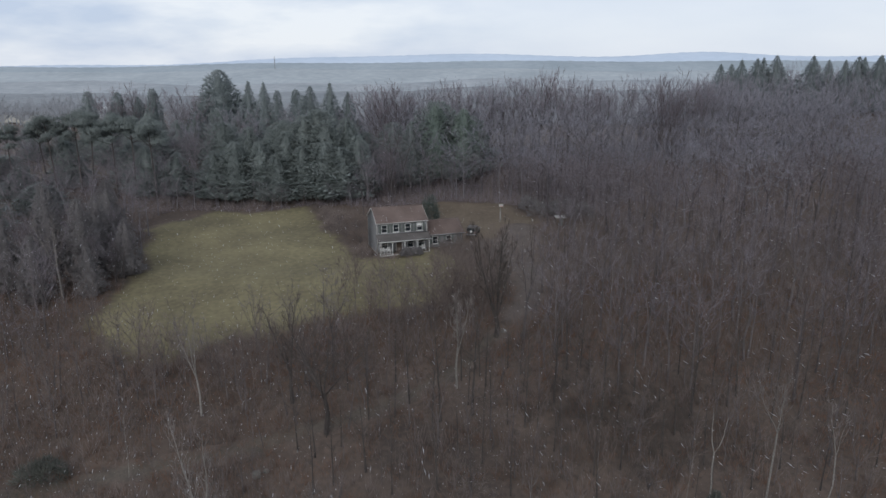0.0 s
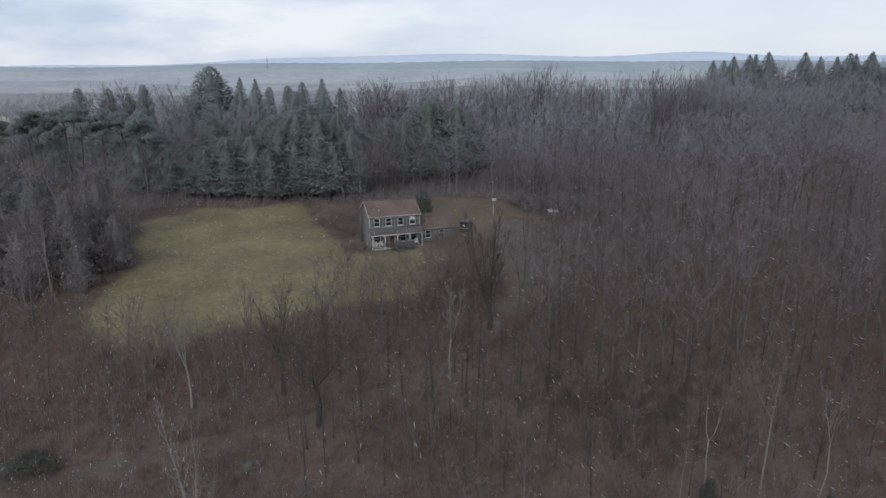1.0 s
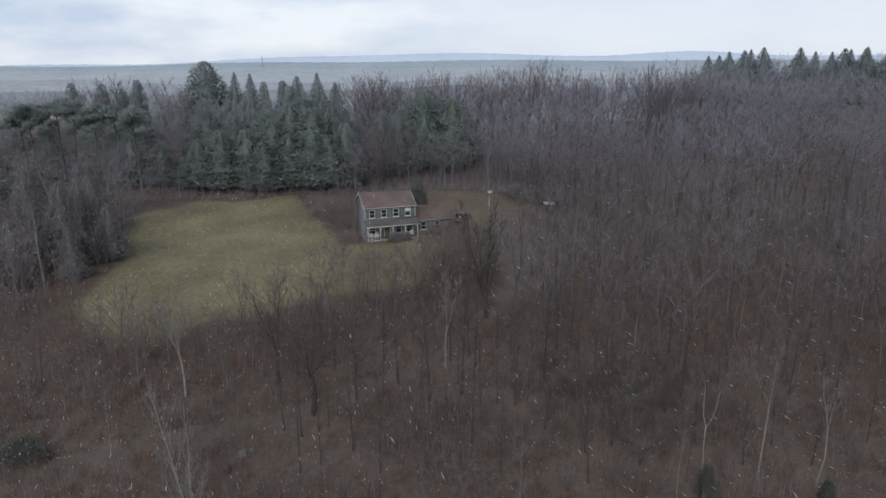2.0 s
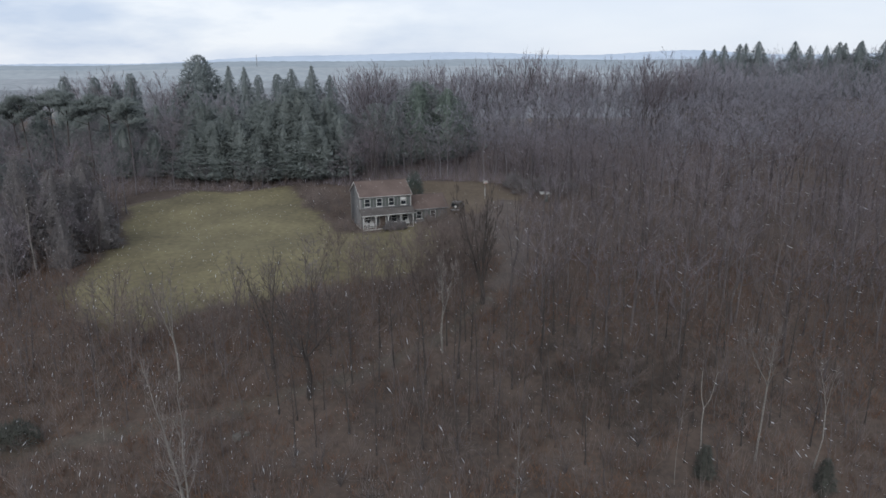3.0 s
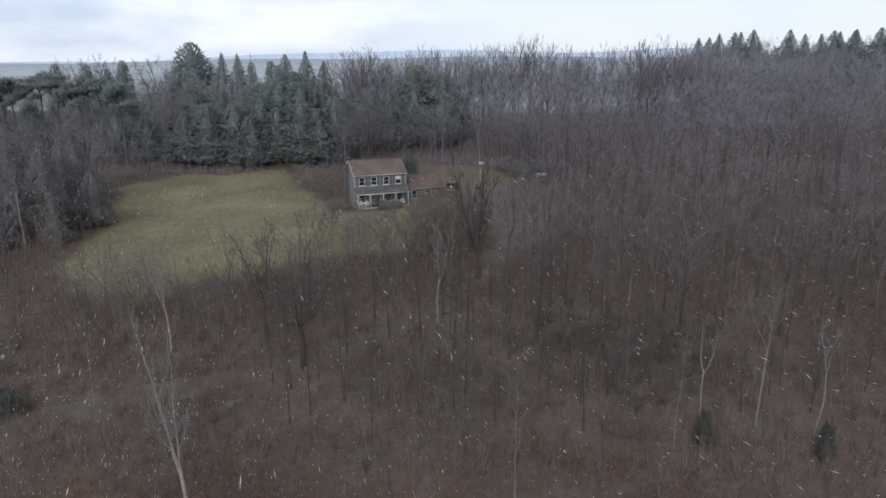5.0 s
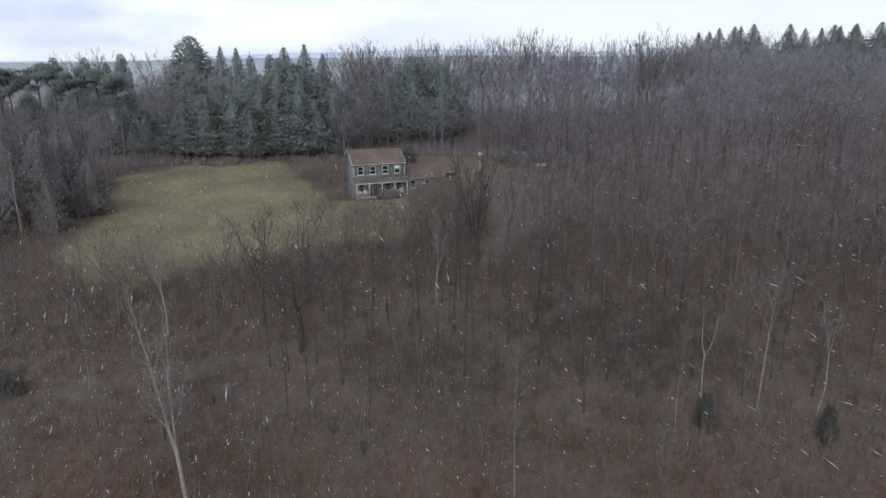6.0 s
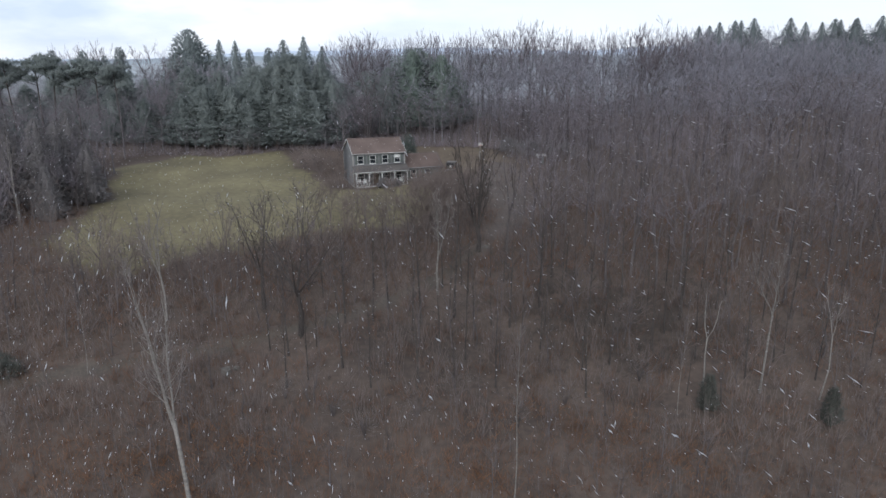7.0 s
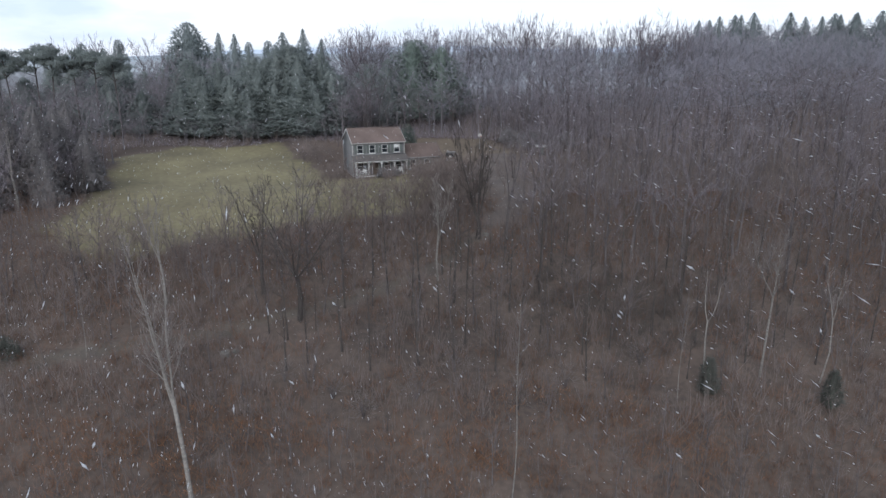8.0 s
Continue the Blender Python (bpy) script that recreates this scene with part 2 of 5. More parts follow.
# ======== mesh helpers ========
class Shape:
    """Collects triangles."""

    def __init__(self):
        self.v, self.t, self.n = [], [], 0

    def add(self, verts, tris):
        verts = np.asarray(verts, float).reshape(-1, 3)
        self.v.append(verts)
        self.t.append(np.asarray(tris, int).reshape(-1, 3) + self.n)
        self.n += len(verts)

    def arrays(self):
        return np.concatenate(self.v), np.concatenate(self.t)

    def tube(self, path, radii, sides=5):
        path, radii = np.asarray(path, float), np.asarray(radii, float)
        d = np.gradient(path, axis=0)
        d /= np.linalg.norm(d, axis=1)[:, None] + 1e-9
        ref = np.where(np.abs(d[:, 2:3]) > 0.9, np.array([[1.0, 0, 0]]), np.array([[0, 0, 1.0]]))
        u = np.cross(d, ref)
        u /= np.linalg.norm(u, axis=1)[:, None] + 1e-9
        w = np.cross(d, u)
        ang = np.linspace(0, 2 * np.pi, sides, endpoint=False)
        ring = path[:, None] + radii[:, None, None] * (u[:, None] * np.cos(ang)[None, :, None] + w[:, None] * np.sin(ang)[None, :, None])
        k, tris = len(path), []
        for i in range(k - 1):
            for j in range(sides):
                p, q = i * sides + j, i * sides + (j + 1) % sides
                tris += [(p, q, q + sides), (p, q + sides, p + sides)]
        self.add(ring.reshape(-1, 3), tris)

    def spikes(self, base, tip, radius, flat=1.0):
        """Slim three-sided points from base to tip, all at once."""
        base, tip = np.asarray(base, float), np.asarray(tip, float)
        n = len(base)
        radius = np.broadcast_to(np.asarray(radius, float), (n,))[:, None]
        d = tip - base
        d = d / (np.linalg.norm(d, axis=1)[:, None] + 1e-9)
        ref = np.where(np.abs(d[:, 2:3]) > 0.9, np.array([[1.0, 0, 0]]), np.array([[0, 0, 1.0]]))
        u = np.cross(d, ref)
        u /= np.linalg.norm(u, axis=1)[:, None] + 1e-9
        w = np.cross(d, u) * flat
        v = np.stack([base + u * radius, base + (-0.5 * u + 0.87 * w) * radius, base + (-0.5 * u - 0.87 * w) * radius, tip], 1)
        o = np.arange(n)[:, None, None] * 4
        self.add(v.reshape(-1, 3), (o + np.array([[0, 1, 3], [1, 2, 3], [2, 0, 3]])).reshape(-1, 3))

    def frusta(self, base, tip, r0, r1):
        """Tapering three-sided pieces of branch, all at once."""
        base, tip = np.asarray(base, float), np.asarray(tip, float)
        n = len(base)
        d = tip - base
        d = d / (np.linalg.norm(d, axis=1)[:, None] + 1e-9)
        ref = np.where(np.abs(d[:, 2:3]) > 0.9, np.array([[1.0, 0, 0]]), np.array([[0, 0, 1.0]]))
        u = np.cross(d, ref)
        u /= np.linalg.norm(u, axis=1)[:, None] + 1e-9
        w = np.cross(d, u)
        rows = []
        for c, q in ((base, r0), (tip, r1)):
            q = np.broadcast_to(np.asarray(q, float), (n,))[:, None]
            rows += [c + u * q, c + (-0.5 * u + 0.87 * w) * q, c + (-0.5 * u - 0.87 * w) * q]
        o = np.arange(n)[:, None, None] * 6
        t = np.array([[0, 1, 4], [0, 4, 3], [1, 2, 5], [1, 5, 4], [2, 0, 3], [2, 3, 5]])
        self.add(np.stack(rows, 1).reshape(-1, 3), (o + t).reshape(-1, 3))

    def join(self, p, q, r):
        self.t.append(np.array([[p, q, r]]))

    def box(self, x0, y0, z0, x1, y1, z1):
        v = [(x, y, z) for z in (z0, z1) for y in (y0, y1) for x in (x0, x1)]
        q = [(0, 2, 3, 1), (4, 5, 7, 6), (0, 1, 5, 4), (2, 6, 7, 3), (0, 4, 6, 2), (1, 3, 7, 5)]
        self.add(v, [t for a, b, c, d in q for t in ((a, b, c), (a, c, d))])

    def prism(self, outline, y0, y1, m=None):
        """A closed outline of (x, z), drawn out along y."""
        n = len(outline)
        v = [(x, y0, z) for x, z in outline] + [(x, y1, z) for x, z in outline]
        t = [(0, i, i + 1) for i in range(1, n - 1)] + [(n, n + i + 1, n + i) for i in range(1, n - 1)]
        for i in range(n):
            j = (i + 1) % n
            t += [(i, i + n, j + n), (i, j + n, j)]
        v = np.array(v, float)
        if m is not None:
            v = v @ np.array(m.to_3x3()).T + np.array(m.translation)
        self.add(v, t)


def mesh_of(name, verts, tris, material, smooth=False):
    me = bpy.data.meshes.new(name)
    verts, tris = np.ascontiguousarray(verts, np.float32), np.ascontiguousarray(tris, np.int32)
    me.vertices.add(len(verts))
    me.vertices.foreach_set("co", verts.ravel())
    me.loops.add(tris.size)
    me.loops.foreach_set("vertex_index", tris.ravel())
    me.polygons.add(len(tris))
    me.polygons.foreach_set("loop_start", np.arange(0, tris.size, 3, dtype=np.int32))
    if smooth:
        me.polygons.foreach_set("use_smooth", np.ones(len(tris), bool))
    me.update(calc_edges=True)
    me.materials.append(material)
    return me


def part(name, shape, material, parent=None, label="", smooth=False, fix=False):
    """Links a Shape as one mesh object, under a thing or a part."""
    v, t = shape.arrays()
    me = mesh_of(name, v, t, material, smooth)
    if fix:
        bm = bmesh.new()
        bm.from_mesh(me)
        bmesh.ops.recalc_face_normals(bm, faces=bm.faces)
        bm.to_mesh(me)
        bm.free()
    ob = new(name, me)
    ob.parent = parent
    return tagged(ob, label)


def box_part(name, dims, material, parent, label="", bevel=0.0):
    bm = bmesh.new()
    x0, y0, z0, x1, y1, z1 = dims
    bmesh.ops.create_cube(bm, size=1, matrix=Matrix.Translation(((x0 + x1) / 2, (y0 + y1) / 2, (z0 + z1) / 2)) @ Matrix.Diagonal((x1 - x0, y1 - y0, z1 - z0, 1)))
    if bevel:
        bmesh.ops.bevel(bm, geom=bm.edges[:], offset=bevel, segments=1, affect="EDGES")
    me = bpy.data.meshes.new(name)
    bm.to_mesh(me)
    bm.free()
    me.materials.append(material)
    ob = new(name, me)
    ob.parent = parent
    return tagged(ob, label)


def thing(name, m, label, category, group="", kind=""):
    ob = new(name)
    ob.empty_display_size = 0.3
    ob.matrix_world = m
    return tagged(ob, label, category, group, kind)


# ======== the lie of the land ========
def land(x, y):
    x, y = np.asarray(x, float), np.asarray(y, float)
    z = np.interp(y, [-400, 0, 30, 50, 65, 85, 100, 110, 140, 181, 253, 330, 500, 900, 5000], [-16, -15, -13, -10, -6.4, -2.6, -0.5, 0, 1.8, 5.2, 8.5, 6, -6, -14, -20])
    s = np.interp(y, [0, 50, 75, 105, 150, 253, 400], [-0.05, -0.05, -0.03, 0, 0, 0.05, 0])
    z = z + s * np.clip(x, -120, 200)
    crest = np.interp(x, [-400, -60, 60, 110, 400], [237, 204, 201, 262, 271])
    z = z - np.clip(y - crest, 0, 75) * np.interp(x, [-140, -60], [0.03, 0.16])
    near = np.exp(-(((x + 5) / 18) ** 2 + ((y - 112) / 14) ** 2))
    rough = 0.22 * np.sin(x * 0.21 + 1.3 * np.sin(y * 0.13)) + 0.18 * np.sin(y * 0.27 + 1.1 * np.sin(x * 0.17))
    return z + rough * (1 - near)


def axis_steps(lo, mid0, mid1, hi, step, grow=1.12):
    out = list(np.arange(mid0, mid1 + step, step))
    s = step
    while out[-1] < hi:
        s *= grow
        out.append(min(out[-1] + s, hi))
    s = step
    while out[0] > lo:
        s *= grow
        out.insert(0, max(out[0] - s, lo))
    return np.array(out)


def sheet(xs, ys, height, keep=None):
    X, Y = np.meshgrid(xs, ys)
    V = np.stack([X, Y, height(X, Y)], -1).reshape(-1, 3)
    nx = len(xs)
    i, j = np.meshgrid(np.arange(len(xs) - 1), np.arange(len(ys) - 1))
    p = (j * nx + i).ravel()
    if keep is not None:
        cx, cy = (X[:-1, :-1] + X[1:, 1:]).ravel() / 2, (Y[:-1, :-1] + Y[1:, 1:]).ravel() / 2
        p = p[keep(cx, cy)]
    t = np.concatenate([np.stack([p, p + 1, p + nx + 1], 1), np.stack([p, p + nx + 1, p + nx], 1)])
    if keep is not None:
        used, inv = np.unique(t, return_inverse=True)
        V, t = V[used], inv.reshape(-1, 3)
    return V, t


def inside(poly, x, y):
    x, y = np.asarray(x, float), np.asarray(y, float)
    c = np.zeros(x.shape, bool)
    for (x0, y0), (x1, y1) in zip(poly, poly[1:] + poly[:1]):
        c ^= ((y0 > y) != (y1 > y)) & (x < (x1 - x0) * (y - y0) / (y1 - y0 + 1e-12) + x0)
    return c


def wobble(x, y, k=1.0):
    return k * (np.sin(x * 0.41 + 1.5 * np.sin(y * 0.23)) + np.sin(y * 0.47 + 1.4 * np.sin(x * 0.27)) + 0.4 * np.sin(1.1 * x + 0.9 * y))


LAWN = [(-53, 118), (-52, 133), (-41, 139), (-26, 141), (-24, 136), (-21, 124), (-17.5, 117), (-14.5, 110.8), (-12.5, 108.5), (-10.4, 109.6), (-1.5, 113.2), (1, 112.5), (3.2, 107), (4, 99), (-4, 92), (-17, 87), (-24, 82), (-32, 78), (-40.5, 77.5), (-45.5, 85), (-46.5, 98), (-49, 112)]
YARD = [(-14, 128), (-14, 141), (0, 145), (14, 142), (18, 132), (16, 121), (8, 117), (0, 122), (-6, 124)]
DRIVE = [(2, 114), (6, 112), (10, 107), (11.5, 100), (10, 92), (7, 87), (9, 85), (13, 91), (15, 100), (14.5, 109), (17, 118), (17, 128), (12, 128), (10, 119), (4, 117)]
LANE = [(-70, 44), (-36, 55.5), (-26, 59.3), (-18, 62.8), (-10, 67), (-4, 71), (2, 76), (8, 85)]


def lane_far(x, y):
    """Distance to the middle of the lane."""
    best = np.full(np.shape(x), 1e9)
    for (x0, y0), (x1, y1) in zip(LANE, LANE[1:]):
        dx, dy = x1 - x0, y1 - y0
        k = np.clip(((x - x0) * dx + (y - y0) * dy) / (dx * dx + dy * dy), 0, 1)
        best = np.minimum(best, np.hypot(x - x0 - k * dx, y - y0 - k * dy))
    return best


V, T = sheet(axis_steps(-4800, -150, 220, 4800, 3.2), axis_steps(-1500, -10, 330, 4900, 3.2), land)
ground = tagged(new("ground", mesh_of("ground", V, T, M_LITTER, True)), "brown leaf-littered woodland floor sloping up to a clearing", "ground", kind="structure")


def patch(name, poly, material, lift, label, category, step=0.6, soft=1.2, kind="structure", test=None, fade=2.2):
    xs, ys = [p[0] for p in poly], [p[1] for p in poly]
    f = test or (lambda x, y: inside(poly, x + wobble(x, y, soft * 0.5), y + wobble(y + 7, x, soft * 0.5)))
    ring = [(fade * q * math.cos(k * 1.047 + q), fade * q * math.sin(k * 1.047 + q)) for q in (0.35, 0.7, 1.0) for k in range(6)]
    cover = lambda x, y: np.mean([f(x + dx, y + dy) for dx, dy in ring], axis=0)
    g = fade + 2
    v, t = sheet(np.arange(min(xs) - g, max(xs) + g, step), np.arange(min(ys) - g, max(ys) + g, step), lambda x, y: land(x, y) + lift * np.clip(cover(x, y) * 4, 0, 1) - 0.08 * (cover(x, y) < 0.04), lambda x, y: cover(x, y) > 0.005)
    me = mesh_of(name, v, t, material, True)
    me.attributes.new("cover", "FLOAT", "POINT").data.foreach_set("value", cover(v[:, 0], v[:, 1]).astype(np.float32))
    return tagged(new(name, me), label, category, kind=kind)


patch("yard", YARD, M_YARD, 0.10, "tan trodden back yard with dead grass", "yard", soft=2)
patch("lawn", LAWN, M_GRASS, 0.13, "olive winter lawn in the woodland clearing", "lawn", soft=2)
patch("driveway", DRIVE, M_DRIVE, 0.16, "grey worn driveway beside the house", "driveway", soft=0.8, fade=1.6)
patch("lane", LANE, M_LANE, 0.12, "narrow pale gravel lane through the woods", "lane", soft=0.6, step=0.5, fade=0.9, test=lambda x, y: lane_far(x + wobble(x, y, 0.2), y) < 0.8)


# ======== far hills and valley ========
def ridge(name, y, depth, foot, height, dark, light, seed, glow, label):
    """A long wooded hill: foot, crest and back, with a crest that rises and falls."""
    r = np.random.RandomState(seed)
    xs = np.linspace(-1.05 * y, 1.05 * y, 420)
    ph = r.rand(5) * 6
    fine = 0.010 * height(0) * 0 + y * 0.00018 * (np.sin(xs * 60 / y * 7 + ph[3]) + np.sin(xs * 60 / y * 17 + ph[4]) + r.randn(len(xs)) * 0.5)
    crest = np.array([height(x / y) for x in xs]) + fine
    rows = []
    for k, up in ((0.0, 0.0), (0.35, 0.55), (0.7, 0.9), (1.0, 1.0), (1.6, 0.6), (2.2, 0.0)):
        z = foot + (crest - foot) * up
        rows.append(np.stack([xs, np.full_like(xs, y + depth * (k - 1.0)), z], 1))
    v = np.concatenate(rows)
    n, t = len(xs), []
    for i in range(len(rows) - 1):
        p = np.arange(n - 1) + i * n
        t += [np.stack([p, p + 1, p + n + 1], 1), np.stack([p, p + n + 1, p + n], 1)]
    # the haze of distance lies in these pale colours and their weak glow
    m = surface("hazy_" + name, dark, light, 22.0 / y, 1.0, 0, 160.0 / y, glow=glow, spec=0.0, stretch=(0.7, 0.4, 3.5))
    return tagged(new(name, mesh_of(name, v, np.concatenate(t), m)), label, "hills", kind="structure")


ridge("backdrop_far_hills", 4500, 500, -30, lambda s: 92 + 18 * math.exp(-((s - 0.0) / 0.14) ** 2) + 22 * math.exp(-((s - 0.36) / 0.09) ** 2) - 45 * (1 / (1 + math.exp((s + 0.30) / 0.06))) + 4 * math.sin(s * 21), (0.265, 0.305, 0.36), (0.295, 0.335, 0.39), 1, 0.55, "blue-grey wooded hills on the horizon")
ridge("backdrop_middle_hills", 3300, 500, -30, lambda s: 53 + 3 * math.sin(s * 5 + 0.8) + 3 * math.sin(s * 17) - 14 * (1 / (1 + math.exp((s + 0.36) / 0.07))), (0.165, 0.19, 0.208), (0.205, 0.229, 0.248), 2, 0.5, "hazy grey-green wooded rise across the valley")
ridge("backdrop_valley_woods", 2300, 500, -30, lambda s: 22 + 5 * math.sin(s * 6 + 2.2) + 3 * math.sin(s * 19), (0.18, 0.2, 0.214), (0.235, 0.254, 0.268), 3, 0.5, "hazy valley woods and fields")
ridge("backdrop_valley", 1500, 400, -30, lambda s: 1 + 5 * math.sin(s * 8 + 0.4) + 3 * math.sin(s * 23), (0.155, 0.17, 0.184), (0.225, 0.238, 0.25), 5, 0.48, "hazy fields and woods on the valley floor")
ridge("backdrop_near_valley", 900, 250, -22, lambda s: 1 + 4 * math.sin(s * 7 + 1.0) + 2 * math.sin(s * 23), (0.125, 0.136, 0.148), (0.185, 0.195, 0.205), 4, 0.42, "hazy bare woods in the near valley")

# ======== the house ========
HOUSE = pose(-10.97, 111.4, 0.0, 0, 0, 18.96)
HW, HD, EAVE, RIDGE = 8.65, 6.4, 5.45, 7.35


def clapboards(s, u0, u1, z0, z1, openings, v, face, course=0.19, along="u"):
    """Lapped boards between z0 and z1; openings are (u0, u1, z0, z1). face: -1 front, +1 back."""
    z = z0
    while z < z1 - 0.02:
        top = min(z + course, z1)
        cuts = sorted((a, b) for a, b, c, d in openings if c < (z + top) / 2 < d)
        at = u0
        for a, b in cuts + [(u1, u1)]:
            if a > at:
                lo, hi = v + face * 0.028, v + face * 0.006
                back = v - face * 0.12
                q = [(at, lo, z), (a, lo, z), (a, hi, top), (at, hi, top), (at, back, z), (a, back, z), (a, back, top), (at, back, top)]
                if along == "v":
                    q = [(y, x, w) for x, y, w in q]
                s.add(q, [(0, 1, 2), (0, 2, 3), (5, 4, 7), (5, 7, 6), (4, 5, 1), (4, 1, 0), (3, 2, 6), (3, 6, 7), (4, 0, 3), (4, 3, 7), (1, 5, 6), (1, 6, 2)])
                if len(s.v) > 1:
                    s.join(s.n - 4, s.n - 9, s.n - 10)
            at = b
        z = top


def window(parent, u, z0, w, h, v, shutters=True, curtain=False):
    """Double-hung window in a wall that faces -v, with sill, two panes and shutters."""
    win = new("window")
    win.parent = parent
    win.location = (u, v, z0)
    f, s = 0.07, Shape()
    s.box(-w / 2 - f, -0.05, -f, -w / 2, 0.06, h + f)
    s.box(w / 2, -0.05, -f, w / 2 + f, 0.06, h + f)
    s.box(-w / 2, -0.05, h, w / 2, 0.06, h + f)
    s.box(-w / 2, -0.05, -f, w / 2, 0.06, 0)
    s.box(-w / 2, -0.03, h / 2 - 0.02, w / 2, 0.05, h / 2 + 0.02)
    part("window_frame", s, M_WHITE, win, "white painted frame", fix=True)
    box_part("sill", (-w / 2 - 0.16, -0.12, -f - 0.05, w / 2 + 0.16, 0.04, -f), M_WHITE, win)
    for k in (0, 1):
        box_part("pane", (-w / 2 + 0.02, 0.03 + 0.02 * k, k * h / 2 + 0.03, w / 2 - 0.02, 0.04 + 0.02 * k, (k + 1) * h / 2 - 0.03), M_GLASS, win)
    if curtain:
        box_part("blind", (-w / 2 + 0.05, 0.012, h * 0.62, w / 2 - 0.05, 0.022, h - 0.02), M_WHITE, win, "half-drawn pale roller blind")
    if shutters:
        for side in (-1, 1):
            s = Shape()
            c = side * (w / 2 + f + 0.24)
            s.box(c - 0.2, -0.06, -0.05, c - 0.14, -0.03, h + 0.05)
            s.box(c + 0.14, -0.06, -0.05, c + 0.2, -0.03, h + 0.05)
            for k in range(10):
                zz = (h + 0.1) * k / 10 - 0.05
                s.add([(c - 0.14, -0.035, zz), (c + 0.14, -0.035, zz), (c + 0.14, -0.055, zz + 0.05), (c - 0.14, -0.055, zz + 0.05), (c - 0.14, -0.03, zz + 0.12), (c + 0.14, -0.03, zz + 0.12)], [(0, 1, 2), (0, 2, 3), (3, 2, 5), (3, 5, 4)])
            part("shutter", s, M_SHUTTER, win, "dull grey-green louvred shutter")
    return win


def shingle_slope(s, u0, u1, v0, z0, v1, z1, course=0.28, thick=0.035, body=0.12):
    """One roof slope whose courses of shingle step down from the ridge to the eave."""
    length = math.hypot(v1 - v0, z1 - z0)
    n = max(int(length / course), 1)
    nv, nz = -(z1 - z0) / length, (v1 - v0) / length
    if nz < 0:
        nv, nz = -nv, -nz
    line = []
    for k in range(n):
        for at, up in ((k / n, thick), ((k + 1) / n, 0.004)):
            line.append((v0 + (v1 - v0) * at + nv * up, z0 + (z1 - z0) * at + nz * up))
    m, low = len(line), [(v, z - body) for v, z in line]
    v = [(u, a, b) for u in (u0, u1) for a, b in line + low]
    t = []
    for i in range(m - 1):
        j = i + 1
        t += [(i, j, j + 2 * m), (i, j + 2 * m, i + 2 * m), (m + i, m + j + 2 * m, m + j), (m + i, m + i + 2 * m, m + j + 2 * m)]
        for o in (0, 2 * m):
            t += [(o + i, o + m + i, o + m + j), (o + i, o + m + j, o + j)]
    for i in (0, m - 1):
        t += [(i, i + 2 * m, m + i + 2 * m), (i, m + i + 2 * m, m + i)]
    s.add(v, t)


def slab(s, u0, u1, v0, z0, v1, z1, thick=0.12):
    s.add([(u0, v0, z0 - thick), (u1, v0, z0 - thick), (u1, v1, z1 - thick), (u0, v1, z1 - thick), (u0, v0, z0), (u1, v0, z0), (u1, v1, z1), (u0, v1, z1)],
          [(0, 2, 1), (0, 3, 2), (4, 5, 6), (4, 6, 7), (0, 1, 5), (0, 5, 4), (1, 2, 6), (1, 6, 5), (2, 3, 7), (2, 7, 6), (3, 0, 4), (3, 4, 7)])


